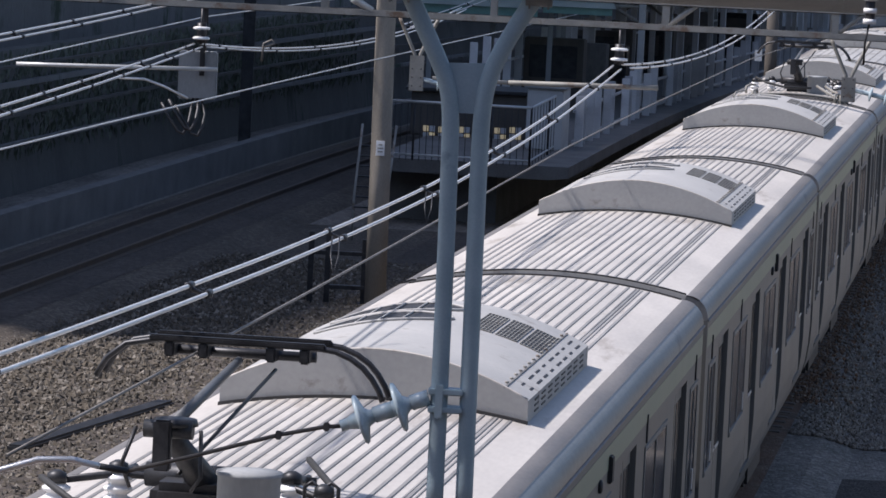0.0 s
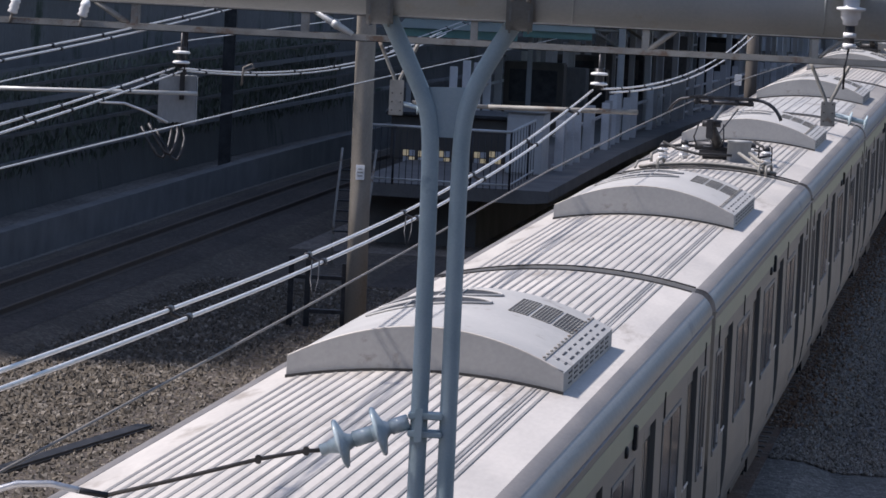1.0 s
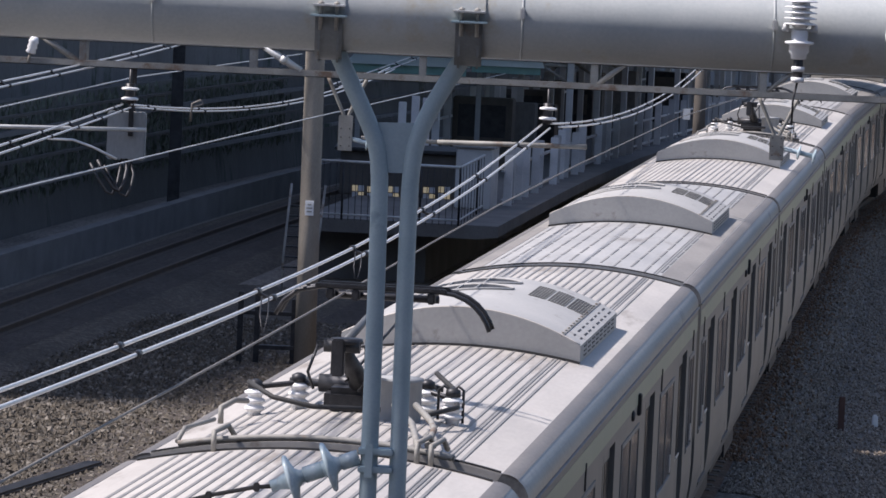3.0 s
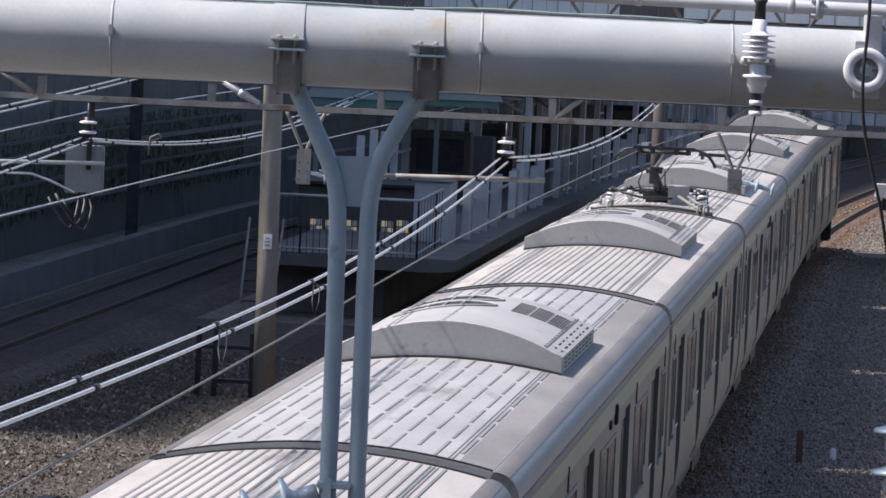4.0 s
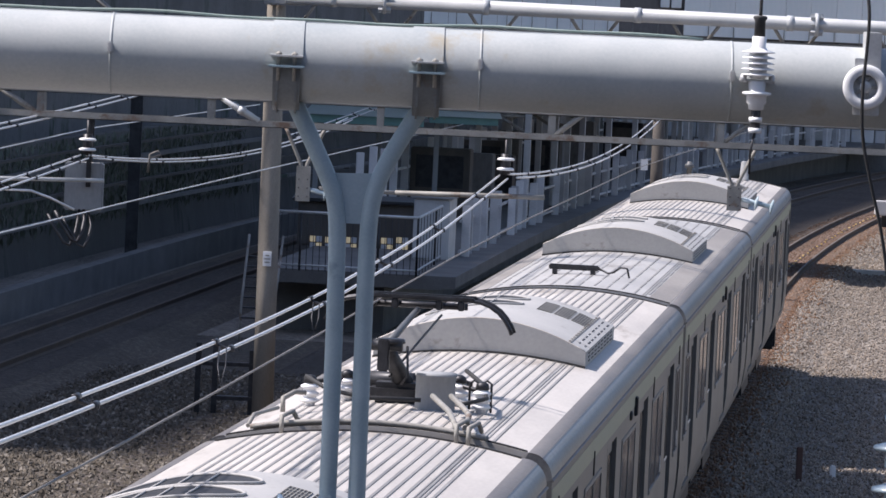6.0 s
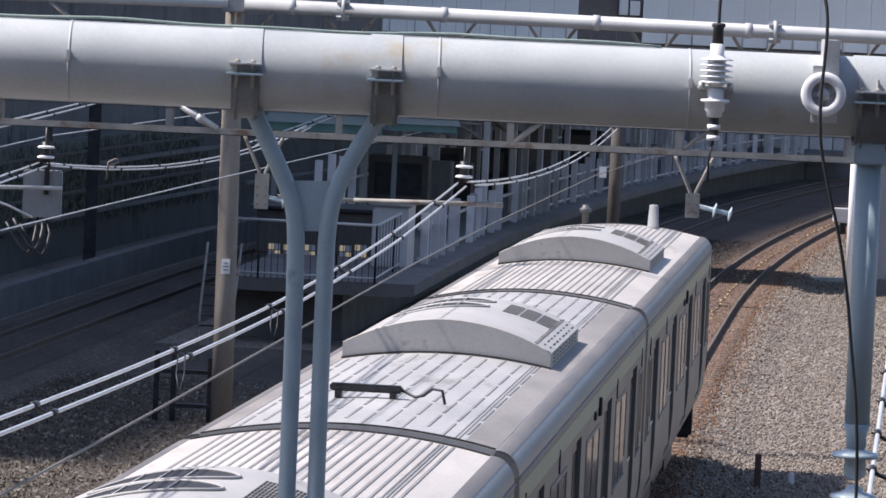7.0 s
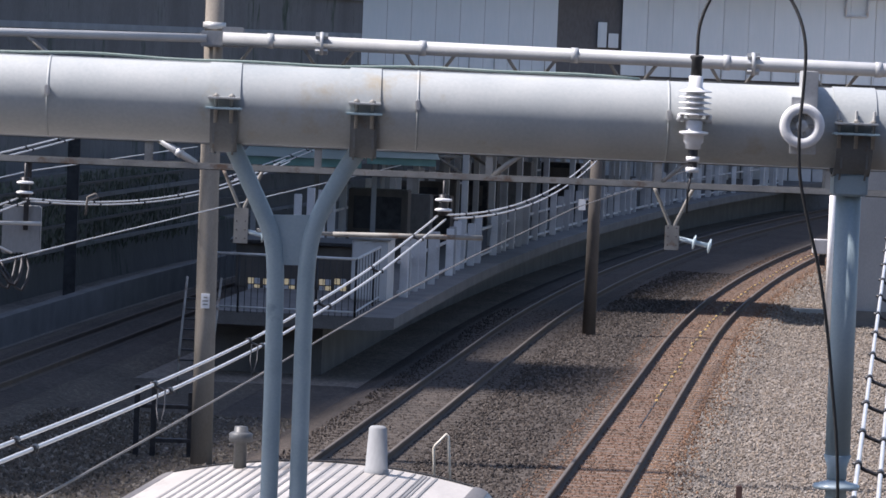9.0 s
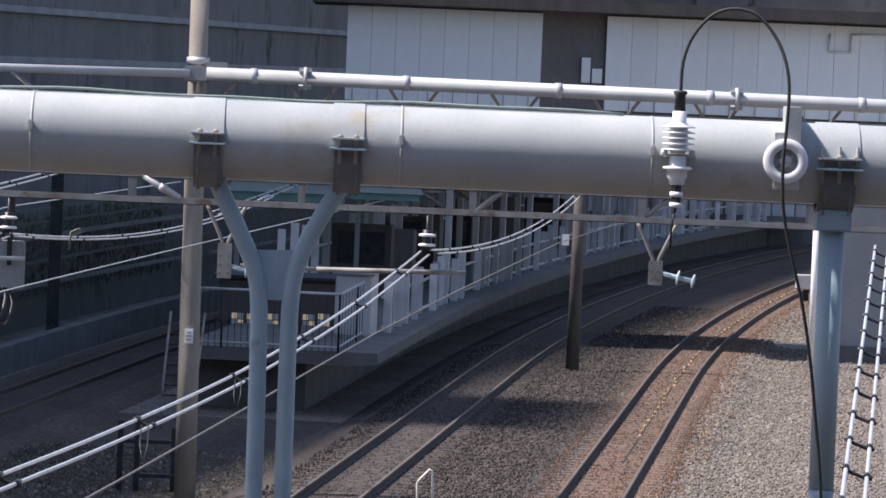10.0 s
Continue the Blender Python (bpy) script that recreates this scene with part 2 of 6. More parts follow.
def tube(bm, pts, r, n=8, caps=True, mi=0, r2=None):
    """A round bar along points, thinning from r to r2."""
    pts = [Vector(p) for p in pts]
    rings = []
    side = None
    for i, p in enumerate(pts):
        d = (pts[min(i + 1, len(pts) - 1)] - pts[max(i - 1, 0)]).normalized()
        if side is None:
            side = d.cross(Vector((0, 0, 1)) if abs(d.z) < 0.95 else Vector((1, 0, 0))).normalized()
        else:
            side = (side - d * side.dot(d)).normalized()
        oth = d.cross(side).normalized()
        rr = r if r2 is None else r + (r2 - r) * i / (len(pts) - 1)
        rings.append([bm.verts.new(p + side * math.cos(a) * rr + oth * math.sin(a) * rr) for a in (2 * math.pi * j / n for j in range(n))])
    for a, b in zip(rings, rings[1:]):
        for j in range(n):
            f = bm.faces.new((a[j], a[(j + 1) % n], b[(j + 1) % n], b[j]))
            f.smooth, f.material_index = True, mi
    if caps:
        bm.faces.new(rings[0][::-1]).material_index = mi
        bm.faces.new(rings[-1]).material_index = mi
    return bm


def lathe(bm, prof, n=20, m=None, mi=0):
    """Turns (radius, height) points round the z axis."""
    rings = []
    for r, z in prof:
        ring = []
        for j in range(n):
            a = 2 * math.pi * j / n
            v = Vector((r * math.cos(a), r * math.sin(a), z))
            ring.append(bm.verts.new(m @ v if m is not None else v))
        rings.append(ring)
    for a, b in zip(rings, rings[1:]):
        for j in range(n):
            f = bm.faces.new((a[j], a[(j + 1) % n], b[(j + 1) % n], b[j]))
            f.smooth, f.material_index = True, mi
    bm.faces.new(rings[0][::-1])
    bm.faces.new(rings[-1])
    return bm


def extrude(bm, prof, y0, y1, mi=0, closed=False, caps=False):
    """A profile of (x, z) points drawn along y."""
    a = [bm.verts.new((x, y0, z)) for x, z in prof]
    b = [bm.verts.new((x, y1, z)) for x, z in prof]
    n = len(prof)
    for i in range(n if closed else n - 1):
        bm.faces.new((a[i], a[(i + 1) % n], b[(i + 1) % n], b[i])).material_index = mi
    if caps:
        bm.faces.new(a[::-1]).material_index = mi
        bm.faces.new(b).material_index = mi
    return bm


def along(a, b, up=(0, 0, 1)):
    """A pose at a whose z axis points to b."""
    a, b = Vector(a), Vector(b)
    return Matrix.Translation(a) @ (b - a).to_track_quat("Z", "Y").to_matrix().to_4x4()


# ---- the lines of the tracks ----
HEAD = radians(6.117)
X0, STRAIGHT, RADIUS = -4.554, 116.0, 740.0


def line(s, off=0.0, z=0.0):
    """A point of the main track's middle line at s metres, off metres to its right; and the heading there."""
    if s <= STRAIGHT:
        x, y, a = X0 + s * math.sin(HEAD), s * math.cos(HEAD), HEAD
    else:
        a = HEAD + (s - STRAIGHT) / RADIUS
        x = X0 + STRAIGHT * math.sin(HEAD) + RADIUS * (math.cos(HEAD) - math.cos(a))
        y = STRAIGHT * math.cos(HEAD) + RADIUS * (math.sin(a) - math.sin(HEAD))
    return Vector((x + off * math.cos(a), y - off * math.sin(a), z)), a


def at_line(s, off=0.0, z=0.0):
    """A pose there, with y along the track."""
    p, a = line(s, off, z)
    return Matrix.Translation(p) @ Matrix.Rotation(-a, 4, "Z")


def strip(bm, prof, off, s0, s1, step=6.0, mi=0, closed=False, caps=False):
    """A profile of (offset, height) points drawn along the track."""
    n = max(2, int((s1 - s0) / step) + 1)
    rows = []
    for i in range(n):
        s = s0 + (s1 - s0) * i / (n - 1)
        rows.append([bm.verts.new(line(s, off + u, z)[0]) for u, z in prof])
    k = len(prof)
    for a, b in zip(rows, rows[1:]):
        for i in range(k if closed else k - 1):
            bm.faces.new((a[i], a[(i + 1) % k], b[(i + 1) % k], b[i])).material_index = mi
    if caps:
        bm.faces.new(rows[0][::-1]).material_index = mi
        bm.faces.new(rows[-1]).material_index = mi
    return bm


def gravel_material(name, c1, c2, c3, scale=16.0, rust=None):
    """Loose stones: cells of three greys with dark gaps; rust: a colour that lies along the rails."""
    m = bpy.data.materials.new(name)
    m.use_nodes = True
    n, k = m.node_tree.nodes, m.node_tree.links
    b = n["Principled BSDF"]
    tc = n.new("ShaderNodeTexCoord")
    vo = n.new("ShaderNodeTexVoronoi")
    vo.inputs["Scale"].default_value = scale
    k.new(tc.outputs["Object"], vo.inputs["Vector"])
    ed = n.new("ShaderNodeTexVoronoi")
    ed.feature = "DISTANCE_TO_EDGE"
    ed.inputs["Scale"].default_value = scale
    k.new(tc.outputs["Object"], ed.inputs["Vector"])
    sep = n.new("ShaderNodeSeparateColor")
    k.new(vo.outputs["Color"], sep.inputs[0])
    ramp = n.new("ShaderNodeValToRGB")
    ramp.color_ramp.elements[0].color, ramp.color_ramp.elements[1].color = (*c1, 1), (*c3, 1)
    ramp.color_ramp.elements.new(0.6).color = (*c2, 1)
    k.new(sep.outputs[0], ramp.inputs[0])
    big = n.new("ShaderNodeTexNoise")
    big.inputs["Scale"].default_value, big.inputs["Detail"].default_value = 0.25, 6
    k.new(tc.outputs["Object"], big.inputs["Vector"])
    mr = n.new("ShaderNodeMapRange")
    mr.inputs["From Min"].default_value, mr.inputs["From Max"].default_value = 0.3, 0.7
    mr.inputs["To Min"].default_value, mr.inputs["To Max"].default_value = 0.72, 1.2
    k.new(big.outputs[0], mr.inputs["Value"])
    gapr = n.new("ShaderNodeMapRange")
    gapr.inputs["From Max"].default_value = 0.10
    gapr.inputs["To Min"].default_value = 0.45
    k.new(ed.outputs["Distance"], gapr.inputs["Value"])
    mul = n.new("ShaderNodeMath")
    mul.operation = "MULTIPLY"
    k.new(mr.outputs[0], mul.inputs[0])
    k.new(gapr.outputs[0], mul.inputs[1])
    hs = n.new("ShaderNodeHueSaturation")
    k.new(mul.outputs[0], hs.inputs["Value"])
    k.new(ramp.outputs[0], hs.inputs["Color"])
    out = hs.outputs[0]
    if rust:
        r = n.new("ShaderNodeTexNoise")
        r.inputs["Scale"].default_value, r.inputs["Detail"].default_value = 0.9, 8
        k.new(tc.outputs["Object"], r.inputs["Vector"])
        c = n.new("ShaderNodeMapRange")
        c.inputs["From Min"].default_value, c.inputs["From Max"].default_value = 0.35, 0.6
        c.inputs["To Max"].default_value = 0.6
        k.new(r.outputs[0], c.inputs["Value"])
        mx = n.new("ShaderNodeMix")
        mx.data_type = "RGBA"
        mx.blend_type = "MIX"
        k.new(c.outputs[0], mx.inputs[0])
        k.new(out, mx.inputs[6])
        mx.inputs[7].default_value = (*rust, 1)
        out = mx.outputs[2]
    k.new(out, b.inputs["Base Color"])
    b.inputs["Roughness"].default_value = 0.92
    bp = n.new("ShaderNodeBump")
    bp.inputs["Strength"].default_value, bp.inputs["Distance"].default_value = 0.8, 0.03
    k.new(ed.outputs["Distance"], bp.inputs["Height"])
    k.new(bp.outputs[0], b.inputs["Normal"])
    return m


M["ballast"] = gravel_material("ballast", (0.13, 0.112, 0.094), (0.225, 0.195, 0.168), (0.32, 0.285, 0.25))
# dark brown stone with some of the shade on it mixed into the colour
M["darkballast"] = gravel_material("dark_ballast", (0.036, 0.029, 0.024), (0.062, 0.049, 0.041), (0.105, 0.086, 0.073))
M["brownballast"] = gravel_material("brown_ballast", (0.05, 0.04, 0.03), (0.09, 0.072, 0.055), (0.16, 0.134, 0.108))
M["rustballast"] = gravel_material("rusty_ballast", (0.085, 0.055, 0.04), (0.14, 0.086, 0.058), (0.20, 0.132, 0.096), rust=(0.15, 0.073, 0.042))
M["orangeballast"] = gravel_material("orange_ballast", (0.095, 0.062, 0.043), (0.17, 0.112, 0.077), (0.25, 0.18, 0.135), rust=(0.17, 0.085, 0.048))

# ---- ground ----
bm = bmesh.new()
box(bm, -900, -300, -1.2, 900, 1500, -0.34)
tagged(part("ground", bm, "ballast"), "grey-brown crushed stone ground beside the tracks", "ground", kind="structure")
# added sheet: cuts bounce onto the beam, its dark colour deepens the train's shade
bm = bmesh.new()
box(bm, -60, -12, -0.5, 60, 62, -0.332)
tagged(part("dark_ground", bm, "darkballast"), "dark ground sheet added to cut bounce light and deepen the train's shade", "ground", kind="structure")
OFFS = (0.0, -4.38, -13.4)
for i, off in enumerate(OFFS):
    bm = bmesh.new()
    s0 = -40 if i < 2 else 30
    half = [(0, -0.18), (1.28, -0.18), (1.6, -0.2), (2.1, -0.345)]
    left = [(-u, z) for u, z in half[::-1]]
    if i == 0:
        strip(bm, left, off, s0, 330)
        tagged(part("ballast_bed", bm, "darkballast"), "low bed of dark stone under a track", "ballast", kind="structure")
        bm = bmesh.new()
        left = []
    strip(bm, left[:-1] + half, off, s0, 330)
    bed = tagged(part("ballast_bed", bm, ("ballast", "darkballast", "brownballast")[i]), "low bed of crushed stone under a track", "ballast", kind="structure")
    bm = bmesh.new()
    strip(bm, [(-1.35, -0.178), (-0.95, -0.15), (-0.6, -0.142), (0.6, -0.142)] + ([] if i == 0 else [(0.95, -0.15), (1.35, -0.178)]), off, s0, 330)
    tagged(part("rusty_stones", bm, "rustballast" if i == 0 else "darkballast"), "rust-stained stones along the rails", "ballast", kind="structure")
    if i == 0:
        bm = bmesh.new()
        strip(bm, [(0.6, -0.142), (0.9, -0.15), (1.12, -0.172)], off, s0, 330)
        tagged(part("orange_stones", bm, "orangeballast"), "orange rust-stained stones beside the rail", "ballast", kind="structure")
    # sleepers
    bm = bmesh.new()
    box(bm, -1.02, -0.1, -0.3, 1.02, 0.1, -0.1395, 0.012)
    first = None
    track = thing("track", "railway track with rusty rails on sleepers in ballast", "track", kind="structure")
    if i < 2:
        s = 66.0
        while s < 190:
            m = at_line(s, off)
            if first is None:
                first = part("sleeper", bm, "sleeper" if i == 0 else "darksleeper", track, m=m)
            else:
                share(first, m)
            s += 0.62
    else:
        bm.free()
    for side in (-1, 1):
        bm = bmesh.new()
        u = side * 0.5665
        strip(bm, [(u - 0.062, -0.15), (u - 0.062, -0.135), (u - 0.01, -0.11), (u - 0.01, -0.045), (u - 0.033, -0.035), (u - 0.033, -0.004), (u - 0.025, 0), (u + 0.025, 0), (u + 0.033, -0.004), (u + 0.033, -0.035), (u + 0.01, -0.045), (u + 0.01, -0.11), (u + 0.062, -0.135), (u + 0.062, -0.15)], off, s0, 330, 4.0)
        rail = part("rail", bm, "rail", track)
        bm = bmesh.new()
        strip(bm, [(u - 0.024, 0.001), (u - 0.018, 0.004), (u + 0.018, 0.004), (u + 0.024, 0.001)], off, s0, 330, 4.0)
        part("rail_head", bm, "railtop" if i < 2 else "rail", rail, "worn running surface")

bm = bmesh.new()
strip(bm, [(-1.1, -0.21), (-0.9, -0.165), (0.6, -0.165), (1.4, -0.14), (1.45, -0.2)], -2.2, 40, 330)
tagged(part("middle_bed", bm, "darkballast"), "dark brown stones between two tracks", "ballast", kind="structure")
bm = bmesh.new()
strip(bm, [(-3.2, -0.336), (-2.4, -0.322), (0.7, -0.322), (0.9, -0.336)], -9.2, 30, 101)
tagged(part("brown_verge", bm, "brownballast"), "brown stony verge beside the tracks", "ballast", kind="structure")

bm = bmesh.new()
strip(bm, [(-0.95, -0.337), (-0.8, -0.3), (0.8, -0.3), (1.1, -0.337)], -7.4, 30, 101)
tagged(part("cess", bm, "darkballast"), "dark stony strip beside the track", "ballast", kind="structure")

# ---- platform ----
PL = (103.0, 300.0)
bm = bmesh.new()
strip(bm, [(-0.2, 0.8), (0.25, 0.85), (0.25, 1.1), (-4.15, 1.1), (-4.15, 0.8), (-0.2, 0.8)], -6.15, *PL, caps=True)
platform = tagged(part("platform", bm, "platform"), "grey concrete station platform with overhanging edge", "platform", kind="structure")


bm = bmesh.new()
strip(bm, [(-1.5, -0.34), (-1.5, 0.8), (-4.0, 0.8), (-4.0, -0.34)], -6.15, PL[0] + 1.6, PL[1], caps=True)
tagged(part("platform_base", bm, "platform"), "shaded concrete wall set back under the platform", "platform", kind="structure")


def slat_fence(off, s0, s1, z, h, step=1.9):
    f = thing("platform_fence", "grey slatted screen fence along the platform", "fence", kind="")
    bm = bmesh.new()
    box(bm, -0.1, -0.04, -0.02, 0.1, 0.04, h, 0.012)
    first, s, i = None, s0, 0
    while s < s1:
        m = at_line(s + random.uniform(-0.4, 0.4), off + random.uniform(-0.1, 0.1), z) @ pose(0, 0, random.uniform(-0.25, 0), 0, 0, random.uniform(-12, 12))
        if i % 9 != 5:
            if first is None:
                first = part("slat", bm, "fence", f, m=m)
            else:
                share(first, m)
        s += step
        i += 1
    for zz in (0.12, h * 0.62):
        bm = bmesh.new()
        strip(bm, [(-0.09, z + zz - 0.03), (-0.03, z + zz - 0.03), (-0.03, z + zz + 0.03), (-0.09, z + zz + 0.03)], off, s0, s1, closed=True, caps=True)
        part("fence_rail", bm, "fence", f)
    return f


slat_fence(-6.6, 111, 215, 1.1, 1.35, 1.55)
slat_fence(-9.9, 118, 235, 1.1, 2.3, 2.3)
# ---- platform and what stands on it ----
rail_t = thing("platform_railing", "grey steel railing round the platform end", "railing")
A, B, C = Vector((-3.732, 103.035, 1.100)), Vector((-0.315, 102.683, 1.100)), Vector((0.201, 108.815, 1.100))
HR = 1.28
def run(a, b, n):
    d = b - a
    for z, r, mat in ((HR, 0.032, "galv"), (0.12, 0.022, "galv")):
        bm = bmesh.new()
        tube(bm, [a + Vector((0, 0, z)), b + Vector((0, 0, z))], r, 8)
        part("bar", bm, mat, rail_t)
    for i in range(n + 1):
        p = a + d * i / n
        bm = bmesh.new()
        tube(bm, [p, p + Vector((0, 0, HR))], 0.028 if i % 6 == 0 else 0.009, 6)
        part("baluster", bm, "black", rail_t)
run(A, B, 24)
run(B, C, 8)
# little cabin behind the railing with cream panes
cab = thing("platform_cabin", "dark low cabin with a row of cream-lit panes", "cabin")
q0, q1 = Vector((-3.246, 113.000, 0.690)), Vector((-0.321, 113.000, 2.169))
bm = bmesh.new()
box(bm, q0.x, q0.y, 1.1, q1.x, q0.y + 2.4, q1.z, 0.03)
part("body", bm, "brownpole", cab)
bm = bmesh.new()
box(bm, q0.x - 0.15, q0.y - 0.2, q1.z, q1.x + 0.15, q0.y + 2.6, q1.z + 0.08, 0.02)
part("roof", bm, "black", cab)
for px0 in ((-2.791, 113.000, 1.184), (-2.424, 113.000, 1.172), (-1.950, 113.000, 1.191), (-1.542, 113.000, 1.154), (-1.083, 113.000, 1.213), (-0.717, 113.000, 1.242)):
    p = Vector(px0)
    for i in range(2):
        for j in range(2):
            bm = bmesh.new()
            box(bm, p.x - 0.14 + i * 0.15, q0.y - 0.03, p.z - 0.15 + j * 0.16, p.x - 0.01 + i * 0.15, q0.y - 0.005, p.z - 0.01 + j * 0.16, 0.006)
            part("pane", bm, "litpane" if (i + j) % 2 else "fence", cab)
hut = thing("platform_cabinet", "pale grey equipment cabinet at the platform edge", "cabinet")
bm = bmesh.new()
m = at_line(109.6, -7.15, 1.1)
box(bm, -0.42, -0.5, 0, 0.42, 1.1, 1.42, 0.03, m)
part("body", bm, "fence2", hut)
bm = bmesh.new()
box(bm, -0.5, -0.6, 1.42, 0.5, 1.2, 1.49, 0.02, m)
part("lid", bm, "pierc", hut)
lad = thing("platform_ladder", "steep dark steel steps up to the platform end", "steps")
a, b = Vector((-3.90, 97.600, 0.60)), Vector((-3.82, 98.400, 2.08))
c, d = Vector((-3.22, 97.600, 0.60)), Vector((-3.11, 98.400, 2.08))
for u, v in ((a, b), (c, d)):
    bm = bmesh.new()
    tube(bm, [u - Vector((0, 0, max(0, u.z + 0.3))), u, v], 0.03, 6)
    part("stringer", bm, "lattice", lad)
for i in range(7):
    t = 0.05 + i * 0.14
    p, r = a + (b - a) * t, c + (d - c) * t
    bm = bmesh.new()
    box(bm, p.x, p.y - 0.08, p.z - 0.3, r.x, p.y + 0.08, p.z - 0.27, 0.004)
    part("tread", bm, "black", lad)

can = thing("platform_canopy", "teal-edged canopy roof over the platform", "canopy")
for (a, b) in (((-3.44, 124.000, 3.735), (-0.357, 124.000, 4.03)), ((-0.218, 124.000, 3.86), (1.60, 124.000, 4.12))):
    a, b = Vector(a), Vector(b)
    bm = bmesh.new()
    box(bm, a.x, a.y, a.z, b.x, a.y + 0.1, b.z - 0.08, 0.01)
    fs = part("fascia", bm, "teal", can)
    bm = bmesh.new()
    vs = [bm.verts.new(v) for v in ((a.x - 0.1, a.y - 0.15, b.z - 0.07), (b.x + 0.1, a.y - 0.15, b.z - 0.07), (b.x + 0.1, a.y + 10, b.z - 0.02), (a.x - 0.1, a.y + 10, b.z - 0.02))]
    f = bm.faces.new(vs)
    bmesh.ops.solidify(bm, geom=[f], thickness=0.06)
    part("roof_sheet", bm, "paleteal", can, "pale green roof sheet")
for x0, _ in (((-3.175, 125.000, 2.700)), 0), (((-1.564, 128.000, 2.657)), 0), (((0.000, 126.000, 2.795)), 0), (((0.362, 131.000, 2.628)), 0):
    p = Vector(x0)
    bm = bmesh.new()
    box(bm, p.x - 0.07, p.y - 0.07, 1.1, p.x + 0.07, p.y + 0.07, 3.93, 0.012)
    part("post", bm, "pierc", can)

# mostly hidden stretch of canopy, added to put the platform in shade
bm = bmesh.new()
strip(bm, [(1.6, 3.95), (1.6, 4.03), (0.0, 4.2), (-1.7, 4.03), (-1.7, 3.95), (0.0, 4.12)], -8.5, 136.2, 235, closed=True, caps=True)
part("long_roof", bm, "pierc", can, "long grey sheet roof over the platform")
bm = bmesh.new()
box(bm, -0.09, -0.09, 0, 0.09, 0.09, 2.9, 0.012)
first = None
for i in range(14):
    for off in (-7.3, -9.6):
        m = at_line(133 + i * 7.0, off, 1.1)
        if first is None:
            first = part("column", bm, "fence2", can, m=m)
        else:
            share(first, m)
bm = bmesh.new()
tube(bm, [(-1.15, 0, 2.3), (0, 0, 2.95), (1.15, 0, 2.3)], 0.05, 6)
tube(bm, [(-1.15, 0, 2.8), (1.15, 0, 2.8)], 0.05, 6)
first = None
for i in range(14):
    m = at_line(133 + i * 7.0, -8.45, 1.1)
    if first is None:
        first = part("truss", bm, "lattice", can, m=m)
    else:
        share(first, m)

# dim things on the platform under the canopy
random.seed(5)
for i in range(9):
    s = 127 + i * 5.2 + random.random() * 2
    vm = thing("platform_locker", "dim box-shaped machine standing on the platform", "machine", at_line(s, -9.5 + random.uniform(-0.8, 0.8), 1.1), group="machines on the platform")
    w, h = random.uniform(0.5, 0.9), random.uniform(1.4, 2.0)
    bm = bmesh.new()
    box(bm, -w, -0.4, 0, w, 0.4, h, 0.03)
    part("case", bm, ("brownpole", "wall", "black")[i % 3], vm)
    bm = bmesh.new()
    box(bm, -w * 0.8, -0.42, h * 0.45, w * 0.8, -0.401, h * 0.9, 0.01)
    part("front", bm, ("black", "wall", "brownpole")[i % 3], vm)

# ---- station bridge building with white panels ----
OBY = 131.0
sb = thing("station_bridge", "white-panelled station building bridging the tracks", "building")
XL = -0.507
bm = bmesh.new()
box(bm, XL + 0.05, OBY + 0.14, 6.3, 46, OBY + 6, 9.3)
part("core", bm, "wall", sb)
bm = bmesh.new()
box(bm, XL - 1.0, OBY - 0.9, 9.1, 46, OBY + 6.5, 9.45, 0.02)
part("roof", bm, "brownpole", sb, "dark brown roof edge")
bm = bmesh.new()
box(bm, XL - 0.5, OBY - 0.1, 6.12, 46, OBY + 6, 6.28, 0.02)
part("girder", bm, "lattice", sb)
PZ = 6.42
PW = 0.705
px_gap = (4.92, 6.71)
bm = bmesh.new()
box(bm, 0, 0, 0, 1, 0.09, 2.62)
wide = None
for x, w in [(px_gap[0] - (i + 1) * PW * 0.962, PW * 0.962) for i in range(8)] + [(px_gap[1] + i * PW, PW) for i in range(39)]:
    m = pose(x, OBY + random.uniform(0, 0.012), PZ) @ Matrix.Diagonal((w - 0.009, 1, 1, 1))
    if wide is None:
        wide = part("panel", bm, "panel", sb, m=m)
    else:
        share(wide, m)
q = Vector((6.339, 131.000, 7.516))
bm = bmesh.new()
box(bm, q.x - 0.3, OBY + 0.02, q.z - 0.35, q.x - 0.05, OBY + 0.1, q.z + 0.35, 0.01)
box(bm, q.x, OBY + 0.02, q.z - 0.35, q.x + 0.28, OBY + 0.1, q.z + 0.05, 0.01)
part("hatch", bm, "panel", sb, "pale hatch in the dark opening")
q = Vector((13.256, 131.000, 8.513))
bm = bmesh.new()
for a, b in (((-0.35, 0.3), (-0.35, -0.2)), ((-0.35, -0.2), (0.25, -0.2)), ((0.25, -0.2), (0.25, 0.3)), ((0.25, 0.3), (1.2, 0.3))):
    tube(bm, [(q.x + a[0], OBY - 0.05, q.z + a[1]), (q.x + b[0], OBY - 0.05, q.z + b[1])], 0.035, 6)
part("conduit", bm, "fence", sb)
for i in range(46):
    bm2 = bmesh.new()
    xx = XL + 0.2 + i * 0.7
    tube(bm2, [(xx, OBY - 0.06, 6.2), (xx, OBY - 0.06, 6.75)], 0.012, 5)
    if i == 0:
        pk = part("picket", bm2, "lattice", sb)
    else:
        bm2.free()
        share(pk, pose(i * 0.7, 0, 0))
# piers of the bridge building
p0 = Vector((14.554, 140.338, -0.340))
pier = thing("bridge_pier", "grey concrete pier under the station building", "pier")
bm = bmesh.new()
box(bm, p0.x - 1.02, 131.6, -0.4, p0.x + 0.72, 133.2, 6.12, 0.05)
part("column", bm, "pierc", pier)
bm = bmesh.new()
